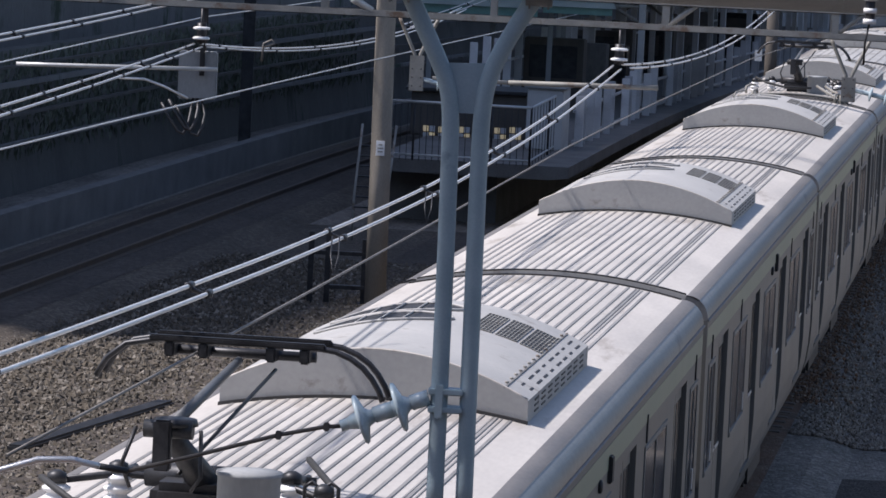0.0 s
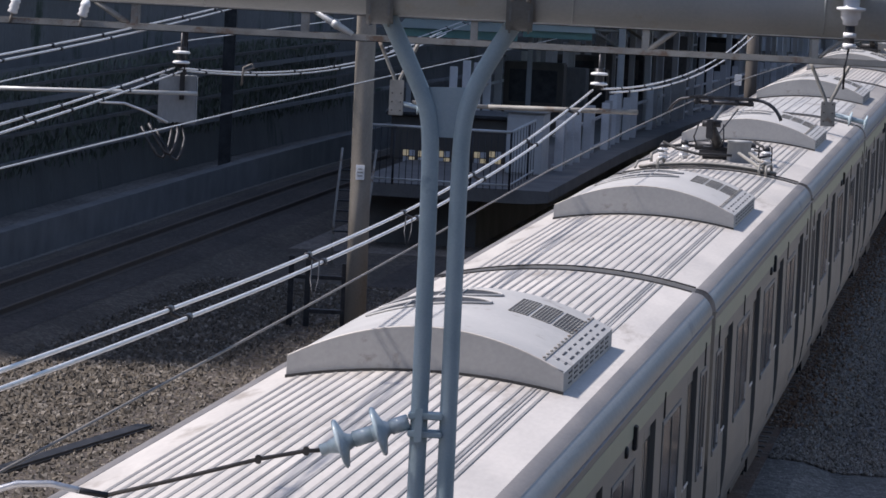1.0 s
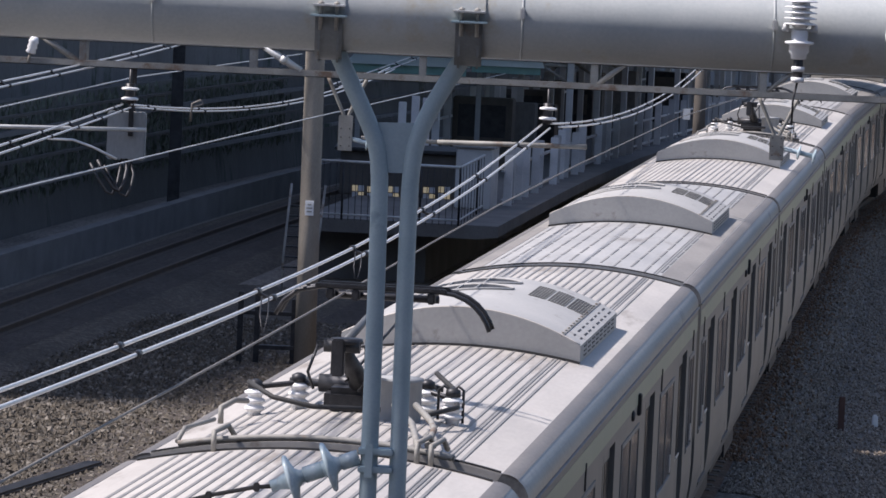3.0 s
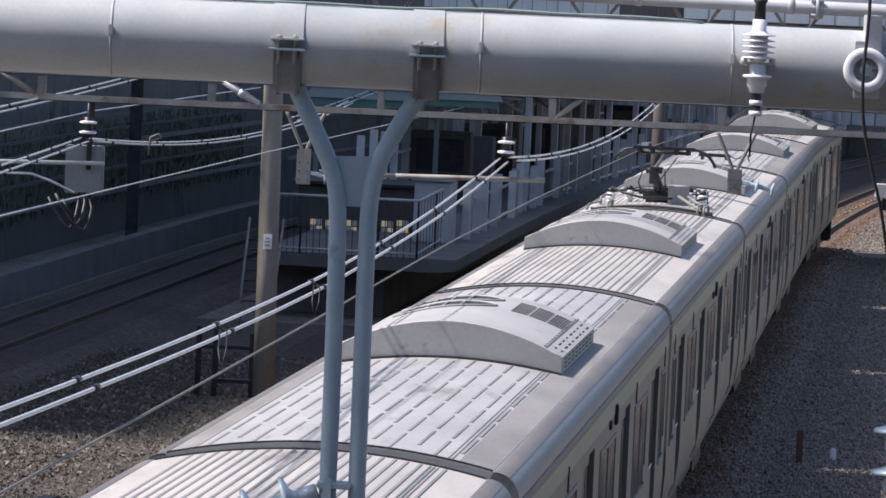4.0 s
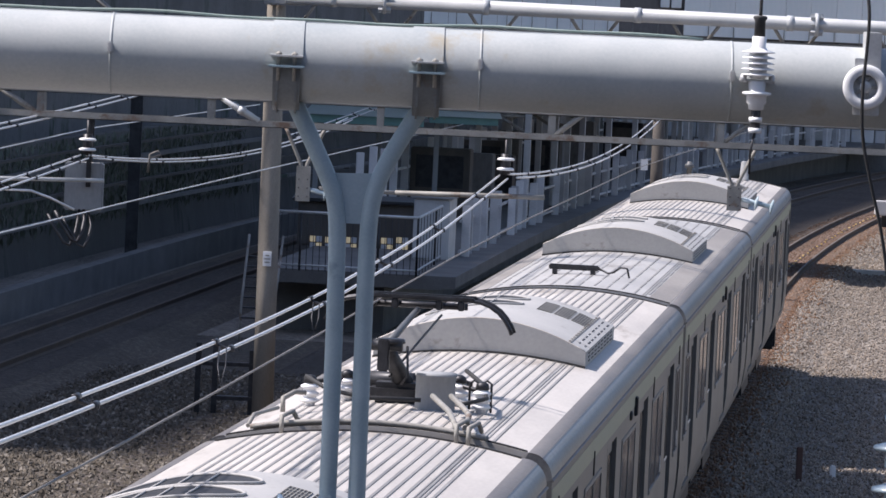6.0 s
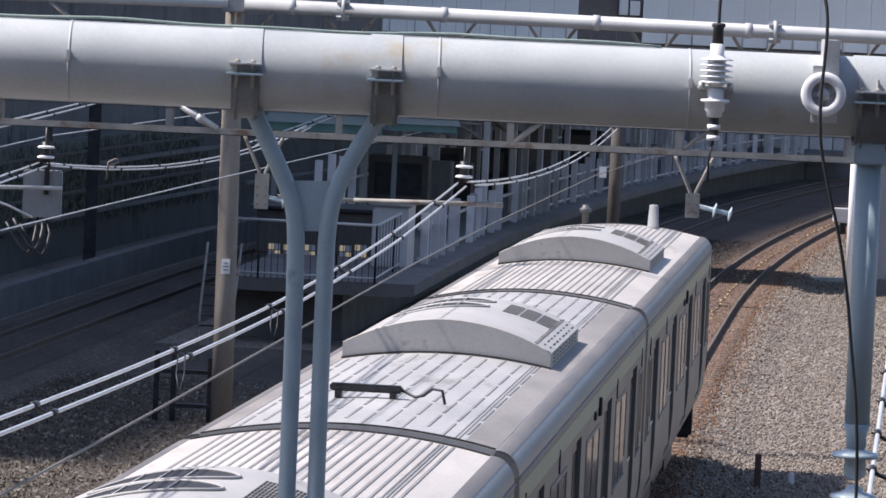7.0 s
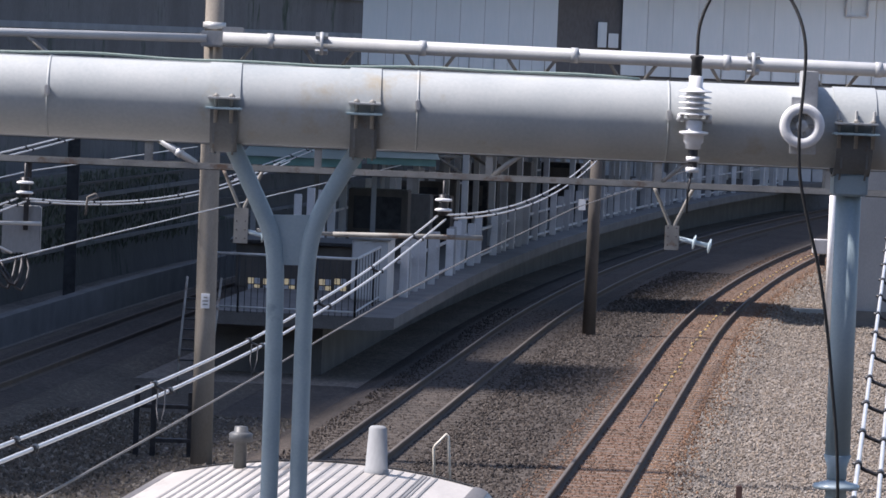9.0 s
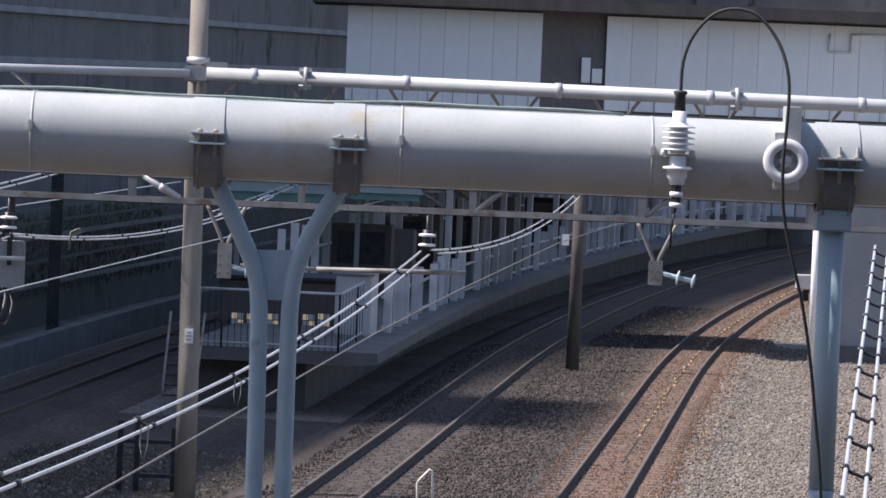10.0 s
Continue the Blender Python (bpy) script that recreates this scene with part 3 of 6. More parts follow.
box(bm, p0.x - 1.2, 131.4, -0.4, p0.x + 0.9, 133.4, 0.1, 0.04)
part("footing", bm, "platform", pier, "darker concrete footing")
# further building behind the bridge
fb = thing("rear_building", "grey ribbed building wall behind the station bridge", "building")
bm = bmesh.new()
box(bm, -30, 235, -0.3, 120, 250, 26)
part("wall", bm, "wall", fb)
# hoardings under the bridge, seen past the curve
hd = thing("hoarding", "grey ribbed hoarding along the far side of the curve", "fence")
bm = bmesh.new()
box(bm, -0.25, -0.03, 0, 0.25, 0.03, 2.2, 0.01)
first = None
for i in range(90):
    m = pose(8 + i * 0.56, 222, 1.0)
    if first is None:
        first = part("board", bm, "fence", hd, m=m)
    else:
        share(first, m)
bm = bmesh.new()
box(bm, 7, 222.04, -0.34, 60, 222.2, 3.1)
part("backing", bm, "wall", hd)

# ---- road bridge that carries the viewpoint, and an unseen block behind it to cut skylight ----
# out of view; the deck also keeps skylight off the beam's underside
rb = thing("road_bridge", "plain concrete road bridge across the tracks", "bridge", kind="structure")
bm = bmesh.new()
box(bm, -60, -13, 5.2, 60, 0.6, 5.95)
part("deck", bm, "pierc", rb)
bm = bmesh.new()
box(bm, -60, 0.3, 5.95, 60, 0.5, 6.9, 0.02)
part("parapet", bm, "pierc", rb)
# added block that darkens the faces turned towards the viewpoint
bk = thing("rear_block", "unseen dark block added behind the bridge to cut skylight", "building", kind="structure")
bm = bmesh.new()
box(bm, -70, -34, -0.34, 70, -14, 24)
part("wall", bm, "wall", bk)

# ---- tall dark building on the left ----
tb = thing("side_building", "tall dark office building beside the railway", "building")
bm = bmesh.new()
# height and angle set by the shadow edge along the left tracks
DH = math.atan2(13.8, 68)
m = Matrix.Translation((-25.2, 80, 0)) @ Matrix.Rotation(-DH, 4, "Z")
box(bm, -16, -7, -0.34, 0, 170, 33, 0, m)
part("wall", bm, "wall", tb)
# unseen block added to throw the shadow tongue between the tracks
bm = bmesh.new()
box(bm, -8, 17.5, 32.9, -0.05, 26.5, 38.8, 0, m)
part("roof_house", bm, "wall", tb)
bm = bmesh.new()
box(bm, 0, 0, 0, 0.18, 168, 0.22, 0.02)
first = None
for z in (4.2, 5.6, 7.0, 8.6, 12, 16, 20, 24, 28, 32):
    mm = m @ pose(0.0, -6, z)
    if first is None:
        first = part("ledge", bm, "pierc", tb, m=mm)
    else:
        share(first, mm)
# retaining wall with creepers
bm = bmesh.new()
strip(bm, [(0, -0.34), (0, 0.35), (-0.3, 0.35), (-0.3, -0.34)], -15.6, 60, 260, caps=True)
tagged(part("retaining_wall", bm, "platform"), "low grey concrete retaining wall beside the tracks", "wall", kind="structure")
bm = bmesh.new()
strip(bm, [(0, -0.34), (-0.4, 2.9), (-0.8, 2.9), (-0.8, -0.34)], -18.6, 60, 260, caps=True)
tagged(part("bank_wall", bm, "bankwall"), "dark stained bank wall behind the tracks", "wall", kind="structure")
random.seed(11)
bm = bmesh.new()
for i in range(9000):
    s = random.uniform(62, 150)
    z = random.uniform(0.4, 3.0) ** 0.9 + 0.2
    p = line(s, -18.45 - 0.12 * z + random.uniform(-0.1, 0.25), z)[0]
    r = random.uniform(0.025, 0.07)
    m = Matrix.Translation(p) @ Euler((random.uniform(-0.3, 0.3), random.uniform(-0.3, 0.3), random.uniform(-0.8, 0.8))).to_matrix().to_4x4()
    vs = [bm.verts.new(m @ Vector(v)) for v in ((-r * 0.5, 0, 0), (0, -0.01, -r * 3.0), (r * 0.5, 0, 0), (0, 0.01, r * 1.4))]
    bm.faces.new(vs)
tagged(part("creeper", bm, "leaf"), "dark green creeper hanging on the bank wall", "creeper", kind="stuff")
# cable runs on brackets along the bank wall
for z, w, mat in ((0.9, 0.10, "wall"), (1.55, 0.07, "brownpole"), (2.2, 0.12, "wall"), (2.62, 0.06, "brownpole")):
    cr = thing("cable_run", "dim grey cable run on brackets along the bank wall", "cable tray", group="cable runs of the bank wall")
    bm = bmesh.new()
    strip(bm, [(0, z), (0.12, z), (0.12, z + w), (0, z + w)], -18.15 - 0.1 * z, 62, 240, closed=True, caps=True)
    part("tray", bm, mat, cr)
    bm = bmesh.new()
    box(bm, -0.35, -0.03, -0.06, 0.1, 0.03, -0.005, 0.005)
    first = None
    for i in range(20):
        mm = at_line(64 + i * 6, -18.15 - 0.1 * z, z)
        if first is None:
            first = part("bracket", bm, "lattice", cr, m=mm)
        else:
            share(first, mm)
# dark steel poles on the left
for (b0, r, top) in (((-8.030, 125.760, 0.000), 0.16, 5.9),):
    sp = thing("side_pole", "dark steel catenary pole beside the side track", "pole")
    b0 = Vector(b0)
    bm = bmesh.new()
    box(bm, b0.x - r, b0.y - r, -0.34, b0.x + r, b0.y + r, top, 0.02)
    part("shaft", bm, "black", sp)


# ---- near portal: pipe beam over the tracks ----
NP = 23.5
portal = thing("pipe_portal", "pale grey painted steel pipe beam over the tracks", "catenary beam")
bm = bmesh.new()
tube(bm, [(x, NP, 6.995) for x in np.linspace(-9, 9, 13)], 0.2, 48)
part("beam", bm, "beam", portal)
for x, w in ((-0.757, 0.078), (-0.063, 0.078), (2.37, 0.105)):
    bm = bmesh.new()
    prof = [(math.cos(a) * 0.207, math.sin(a) * 0.207) for a in (math.pi * i / 24 for i in range(25))]
    inner = [(y * 0.201 / 0.207, z * 0.201 / 0.207) for y, z in prof[::-1]]
    ring = prof + inner
    a = [bm.verts.new((x - w, NP + y, 6.995 + z)) for y, z in ring]
    b = [bm.verts.new((x + w, NP + y, 6.995 + z)) for y, z in ring]
    for i in range(len(ring)):
        bm.faces.new((a[i], a[(i + 1) % len(ring)], b[(i + 1) % len(ring)], b[i]))
    for ends in (a, b):
        for i in range(24):
            bm.faces.new((ends[i], ends[i + 1], ends[-2 - i], ends[-1 - i]))
    sb = part("saddle_band", bm, "beam", portal, "pale painted clamp band", smooth=True)
    for s in (-1, 1):
        bm = bmesh.new()
        box(bm, x - w - 0.004, NP + s * 0.235 - 0.035, 7.018, x + w + 0.004, NP + s * 0.235 + 0.035, 7.03, 0.003)
        part("flange", bm, "galv", sb)
        bm = bmesh.new()
        box(bm, x - w - 0.012, NP + s * 0.235 - 0.04, 6.966, x + w + 0.012, NP + s * 0.235 + 0.04, 6.978, 0.003)
        part("flange", bm, "hanger", sb)
        for q in ((-0.5, 0.5) if w < 0.1 else (-0.8, 0, 0.8)):
            bm = bmesh.new()
            lathe(bm, [(0.01, -0.13), (0.01, 0.0), (0.015, 0.0), (0.015, 0.01), (0.007, 0.01), (0.007, 0.016)], 6, pose(x + q * w, NP + s * 0.245, 7.03))
            part("bolt", bm, "lattice", sb)
        if w > 0.1:
            for q in (-0.85, 0, 0.85):
                bm = bmesh.new()
                box(bm, x + q * w - 0.005, NP + s * 0.23 - 0.02, 7.03, x + q * w + 0.005, NP + s * 0.215 + 0.02, 7.088, 0.002)
                part("rib", bm, "galv", sb)
    bm = bmesh.new()
    ring = [(math.cos(a) * q, math.sin(a) * q) for q, way in ((0.217, 1), (0.2015, -1)) for a in [-math.pi * i / 20 for i in range(21)][::way]]
    a = [bm.verts.new((x - w * 0.86, NP + y, 6.966 + z)) for y, z in ring]
    b = [bm.verts.new((x + w * 0.86, NP + y, 6.966 + z)) for y, z in ring]
    for i in range(len(ring)):
        bm.faces.new((a[i], a[(i + 1) % len(ring)], b[(i + 1) % len(ring)], b[i]))
    for ends in (a, b):
        for i in range(20):
            bm.faces.new((ends[i], ends[i + 1], ends[-2 - i], ends[-1 - i]))
    saddle = part("saddle", bm, "saddlegrey", sb, "grimy grey steel saddle, toned down for the shade under the beam", smooth=True)
    for q in (-0.6, 0.6):
        bm = bmesh.new()
        prof = [(-0.222, 6.966), (-0.222, 6.90), (-0.19, 6.80), (-0.12, 6.74), (0.12, 6.74), (0.19, 6.80), (0.222, 6.90), (0.222, 6.966)] + [(math.cos(t) * 0.212, 6.966 + math.sin(t) * 0.212) for t in (-math.pi * i / 12 for i in range(1, 12))]
        p0 = [bm.verts.new((x + q * w - 0.005, NP + y, z)) for y, z in prof]
        p1 = [bm.verts.new((x + q * w + 0.005, NP + y, z)) for y, z in prof]
        for i in range(len(prof)):
            bm.faces.new((p0[i], p0[(i + 1) % len(prof)], p1[(i + 1) % len(prof)], p1[i]))
        part("web", bm, "saddlegrey", saddle)
for x in (-1.632, 0.2, 1.444):
    bm = bmesh.new()
    tube(bm, [(x - 0.006, NP, 6.995), (x + 0.006, NP, 6.995)], 0.2025, 40)
    st = part("strap", bm, "beam", portal)
    bm = bmesh.new()
    box(bm, x - 0.014, NP - 0.225, 7.0, x + 0.014, NP - 0.195, 7.055, 0.006)
    part("buckle", bm, "galv", st)
bm = bmesh.new()
tube(bm, [(x, NP - 0.03, 7.207 + 0.006 * math.sin(x * 3.1) + 0.004 * math.sin(x * 7.7)) for x in np.linspace(-8.9, 1.3, 70)], 0.008, 6)
tagged(part("signal_cable", bm, M["greencable"]), "thin green-grey cable lying along the pipe beam", "cable")


def leg_line(pts):
    """A smooth pipe line through points in the beam's plane."""
    pts = [Vector((x, NP, z)) for x, z in pts]
    out = []
    for i in range(len(pts) - 1):
        p0, p1, p2, p3 = pts[max(i - 1, 0)], pts[i], pts[i + 1], pts[min(i + 2, len(pts) - 1)]
        for j in range(5):
            t = j / 5
            out.append(0.5 * (2 * p1 + (p2 - p0) * t + (2 * p0 - 5 * p1 + 4 * p2 - p3) * t * t + (3 * p1 - p0 - 3 * p2 + p3) * t ** 3))
    return out + [pts[-1]]


hanger = thing("hanger_frame", "blue-grey painted twin-pipe hanger below the beam", "hanger")
for pts in (((-0.745, 6.85), (-0.695, 6.75), (-0.612, 6.586), (-0.538, 6.434), (-0.498, 6.33), (-0.479, 6.21), (-0.471, 6.0), (-0.465, 5.35), (-0.461, 4.15)),
            ((-0.055, 6.85), (-0.101, 6.765), (-0.172, 6.645), (-0.247, 6.50), (-0.292, 6.38), (-0.315, 6.25), (-0.322, 6.03), (-0.321, 5.5), (-0.313, 4.15))):
    bm = bmesh.new()
    tube(bm, leg_line(pts), 0.044, 22)
    part("leg", bm, "hanger", hanger)
bm = bmesh.new()
prof = [(-0.53, 6.447), (-0.27, 6.455), (-0.30, 6.20), (-0.485, 6.20)]
a = [bm.verts.new((x, NP - 0.008, z)) for x, z in prof]
b = [bm.verts.new((x, NP + 0.008, z)) for x, z in prof]
for i in range(4):
    bm.faces.new((a[i], a[(i + 1) % 4], b[(i + 1) % 4], b[i]))
bm.faces.new(a)
bm.faces.new(b)
part("gusset_plate", bm, "hanger", hanger)
# pull-off insulator on the hanger's leg
CL = Vector((-0.463, 23.500, 4.755))
pull = thing("pull_off_insulator", "pale blue-grey two-disc insulator clamped to the hanger", "insulator")
bm = bmesh.new()
for dz in (-0.045, 0.045):
    box(bm, CL.x - 0.055, NP - 0.06, CL.z + dz - 0.016, CL.x + 0.12, NP + 0.06, CL.z + dz + 0.016, 0.006)
box(bm, CL.x - 0.02, NP - 0.072, CL.z - 0.085, CL.x + 0.02, NP - 0.064, CL.z + 0.085, 0.003)
part("clamp", bm, "hanger", pull)
A, B = Vector((-0.515, 23.500, 4.766)), Vector((-0.950, 23.500, 4.598))
ax = along(A, B)
LN = (B - A).length
for i, q in enumerate((0.27, 0.70)):
    bm = bmesh.new()
    lathe(bm, [(0.03, q * LN - 0.07), (0.034, q * LN - 0.02), (0.05, q * LN), (0.122, q * LN + 0.022), (0.13, q * LN + 0.034), (0.122, q * LN + 0.044), (0.05, q * LN + 0.036), (0.04, q * LN + 0.07), (0.03, q * LN + 0.1)], 28, ax)
    part("disc", bm, "bluegrey", pull)
bm = bmesh.new()
tube(bm, [A, A + (B - A) * 0.2], 0.04, 12)
tube(bm, [A + (B - A) * 0.35, A + (B - A) * 0.62], 0.042, 14)
tube(bm, [A + (B - A) * 0.75, B], 0.03, 12)
part("cap", bm, "bluegrey", pull)
R = [Vector(p) for p in ((-0.950, 23.500, 4.598), (-1.024, 23.500, 4.591), (-1.263, 23.500, 4.536), (-1.697, 23.500, 4.404), (-2.021, 23.500, 4.312))]
bm = bmesh.new()
tube(bm, R, 0.011, 8)
for q in (R[1], R[2]):
    box(bm, q.x - 0.012, q.y - 0.02, q.z - 0.022, q.x + 0.018, q.y + 0.02, q.z + 0.022, 0.005)
part("tie_rod", bm, "brownpole", pull, "brown-grey tie rod with turnbuckles")
bm = bmesh.new()
tube(bm, [(-2.007, 23.500, 4.313), (-2.164, 23.500, 4.333)], 0.017, 10)
part("sleeve", bm, "black", pull)
bm = bmesh.new()
tube(bm, [(-2.150, 23.500, 4.331), (-2.294, 23.500, 4.358), (-2.464, 23.500, 4.349), (-2.717, 23.500, 4.264), (-2.941, 23.500, 4.152)], 0.017, 12)
part("curved_arm", bm, "wire", pull, "curved bright metal arm")

# surge arrester on the beam
SA = Vector((1.563, 23.200, 7.026))
arr = thing("surge_arrester", "white ribbed porcelain surge arrester on the pipe beam", "insulator")
K = 1 / 359.0
def stack(y):
    return (270 - y) * K
bm = bmesh.new()
prof = [(0.034, stack(272)), (0.036, stack(270))]
for y in (264, 254, 244, 234, 224):
    prof += [(0.045, stack(y + 3)), (0.082, stack(y + 2)), (0.082, stack(y + 0.5)), (0.045, stack(y - 3))]
prof += [(0.034, stack(216)), (0.036, stack(198)), (0.03, stack(197))]
lathe(bm, prof, 28, Matrix.Translation(SA))
part("shed_body", bm, "porcelain", arr)
bm = bmesh.new()
lathe(bm, [(0.028, stack(199)), (0.026, stack(170)), (0.036, stack(164)), (0.03, stack(161)), (0.012, stack(160))], 18, Matrix.Translation(SA))
part("cap", bm, "rubber", arr, "black rubber cap")
bm = bmesh.new()
box(bm, SA.x - 0.085, SA.y - 0.03, SA.z - 0.022, SA.x + 0.085, SA.y + 0.12, SA.z - 0.008, 0.004)
for q in (-0.07, 0.07):
    lathe(bm, [(0.016, -0.02), (0.016, 0.016), (0.008, 0.02)], 8, pose(SA.x + q, SA.y - 0.015, SA.z - 0.006))
part("bracket", bm, "galv", arr)
bm = bmesh.new()
lathe(bm, [(0.02, stack(328)), (0.038, stack(326)), (0.04, stack(318)), (0.05, stack(314)), (0.05, stack(302)), (0.072, stack(300)), (0.072, stack(296)), (0.04, stack(294)), (0.045, stack(276))], 24, Matrix.Translation(SA))
part("lower_body", bm, "porcelain", arr)
bm = bmesh.new()
lathe(bm, [(0.024, stack(366)), (0.024, stack(328)), (0.02, stack(326))], 16, Matrix.Translation(SA))
part("stem", bm, "black", arr)
for y in (344, 363):
    bm = bmesh.new()
    lathe(bm, [(0.025, stack(y + 5)), (0.033, stack(y + 5)), (0.033, stack(y - 4)), (0.025, stack(y - 4))], 18, Matrix.Translation(SA))
    part("ring", bm, "porcelain", arr)
bm = bmesh.new()
tube(bm, [SA + Vector((0, 0, stack(366))), (1.546, 23.200, 6.663), (1.545, 23.200, 6.551)], 0.006, 6)
part("lead", bm, "black", arr)

# black cable loop and white wheel insulator
bm = bmesh.new()
loop = [Vector(p) for p in ((1.564, 23.200, 7.324), (1.569, 23.200, 7.472), (1.616, 23.200, 7.607), (1.705, 23.190, 7.709), (1.809, 23.180, 7.743), (1.921, 23.170, 7.717), (2.013, 23.150, 7.616), (2.068, 23.120, 7.493), (2.089, 23.100, 7.355), (2.084, 23.100, 7.161), (2.075, 23.100, 6.994), (2.087, 23.120, 6.771), (2.138, 23.150, 6.550), (2.208, 23.180, 6.300), (2.262, 23.200, 6.021), (2.301, 23.220, 5.742), (2.345, 23.250, 5.404), (2.368, 23.300, 5.006), (2.359, 23.300, 4.441))]
sm = []
for i in range(len(loop) - 1):
    p0, p1, p2, p3 = loop[max(i - 1, 0)], loop[i], loop[i + 1], loop[min(i + 2, len(loop) - 1)]
    for j in range(4):
        t = j / 4
        sm.append(0.5 * ((2 * p1) + (p2 - p0) * t + (2 * p0 - 5 * p1 + 4 * p2 - p3) * t * t + (3 * p1 - p0 - 3 * p2 + p3) * t ** 3))
sm.append(loop[-1])
tube(bm, sm, 0.0085, 8)
tagged(part("power_cable", bm, "rubber"), "black rubber-coated cable looping over the beam", "cable")
WH = Vector((2.095, 23.200, 7.004))
whl = thing("wheel_insulator", "white ring insulator with grey spoked hub on a bracket", "insulator")
wm = Matrix.Translation(WH) @ Matrix.Rotation(radians(90), 4, "X")
bm = bmesh.new()
lathe(bm, [(0.06, -0.02), (0.10, -0.02), (0.111, -0.006), (0.111, 0.012), (0.102, 0.02), (0.066, 0.026), (0.06, 0.012), (0.06, -0.0199)], 36, wm)
part("rim", bm, "porcelain", whl)
bm = bmesh.new()
lathe(bm, [(0.074, -0.012), (0.074, 0.0), (0.03, 0.004), (0.03, 0.016), (0.012, 0.02)], 28, wm)
part("hub", bm, "galv", whl)
for i in range(5):
    bm = bmesh.new()
    box(bm, 0.02, -0.008, -0.002, 0.072, 0.008, 0.012, 0.002, wm @ Matrix.Rotation(i * math.tau / 5, 4, "Z"))
    part("spoke", bm, "lattice", whl)
bm = bmesh.new()
box(bm, WH.x - 0.055, WH.y + 0.02, WH.z - 0.14, WH.x + 0.075, WH.y + 0.035, WH.z + 0.14, 0.003)
box(bm, WH.x + 0.005, WH.y + 0.03, WH.z + 0.1, WH.x + 0.075, WH.y + 0.31, WH.z + 0.27, 0.003)
part("bracket", bm, "galv", whl)

# hanging post with feeder insulators
post = thing("hanging_post", "grey-blue steel post hanging from the pipe beam", "hanger")
P1 = Vector((2.37, NP, 6.77))
bm = bmesh.new()
box(bm, P1.x - 0.085, NP - 0.1, 6.66, P1.x + 0.085, NP + 0.1, 6.77, 0.01)
part("head", bm, "hanger", post)
bm = bmesh.new()
tube(bm, [(2.37, NP, 6.68), (2.374, NP, 5.36)], 0.063, 24)
lathe(bm, [(0.07, 5.36), (0.05, 5.3), (0.05, 5.24)], 24, Matrix.Translation((2.374, NP, 0)))
part("shaft", bm, "hanger", post)
for zz in (5.20, 4.99):
    bm = bmesh.new()
    lathe(bm, [(0.03, zz + 0.06), (0.05, zz + 0.03), (0.115, zz + 0.012), (0.12, zz), (0.115, zz - 0.01), (0.05, zz - 0.012), (0.06, zz - 0.09), (0.03, zz - 0.12)], 28, Matrix.Translation((2.374, NP, 0)))
    part("disc", bm, "bluegrey", post, "pale insulator disc")


def cable(name, pts, r, mat, label, sag=0.0, n=24, cat="wire"):
    """A wire through points, hanging a little between them."""
    pts = [Vector(p) for p in pts]
    out = []
    for a, b in zip(pts, pts[1:]):
        for i in range(n):
            t = i / n
            p = a + (b - a) * t
            p.z -= sag * 4 * t * (1 - t)
            out.append(p)
    out.append(pts[-1])
    bm = bmesh.new()
    tube(bm, out, r, 6)
    return tagged(part(name, bm, mat), label, cat)


def twin(pa, pb, step, gap, r=0.014, sag=0.0, label="pair of bright aluminium feeder wires held by black spacers", ext=(), first=0.5):
    """Two wires side by side from pa through to pb, with spacers."""
    f = thing("twin_wire", label, "wire")
    pts = [Vector(p) for p in (pa, pb, *ext)]
    d = (pts[1] - pts[0]).normalized()
    side = Vector((d.y, -d.x, 0)).normalized() * gap / 2 + Vector((0, 0, gap * 0.18))
    out = []
    for a, b in zip(pts, pts[1:]):
        for i in range(24):
            t = i / 24
            p = a + (b - a) * t
            p.z -= sag * 4 * t * (1 - t) * ((b - a).length / (pts[1] - pts[0]).length)
            out.append(p)
    out.append(pts[-1])
    for s in (-1, 1):
        bm = bmesh.new()
        tube(bm, [p + side * s for p in out], r, 8)
        part("wire", bm, "wire", f)
    want, run = step * first, 0.0
    for a, b in zip(out, out[1:]):
        l = (b - a).length
        while want < run + l:
            p = a + (b - a) * ((want - run) / l)
            bm = bmesh.new()
            tube(bm, [p - side * 1.5, p - side * 0.5 - Vector((0, 0, 0.015)), p + side * 0.5 - Vector((0, 0, 0.015)), p + side * 1.5], 0.016, 6)
            for s in (-1, 1):
                tube(bm, [p + side * s - d * 0.075, p + side * s + d * 0.075], r * 1.75, 8)
            part("spacer", bm, "black", f, "black spacer clamp")
            want += step
        run += l
    return f


# wires over the main track
twin((0.959, 66.000, 4.800), (0.03, 54.4, 4.60), 6.6, 0.115, sag=0.012, first=0.7, ext=((-0.49, 48.0, 4.562), (-1.0, 41.6, 4.575), (-1.53, 35.0, 4.662), (-1.976, 29.493, 4.77), (-2.768, 19.64, 5.03)))
twin((5.301, 112.000, 4.628), (1.085, 66.000, 4.821), 5.0, 0.115, sag=0.35)
cable("contact_wire", [(11.776, 150.000, 4.030), (3.402, 80.000, 4.50), (1.257, 59.000, 4.60), (0.25, 49.2, 4.605), (-0.36, 43.1, 4.586), (-0.87, 38.2, 4.552), (-1.5, 32.0, 4.53), (-2.491, 22.300, 4.515)], 0.0085, "copper", "grooved copper contact wire above the track", n=6)
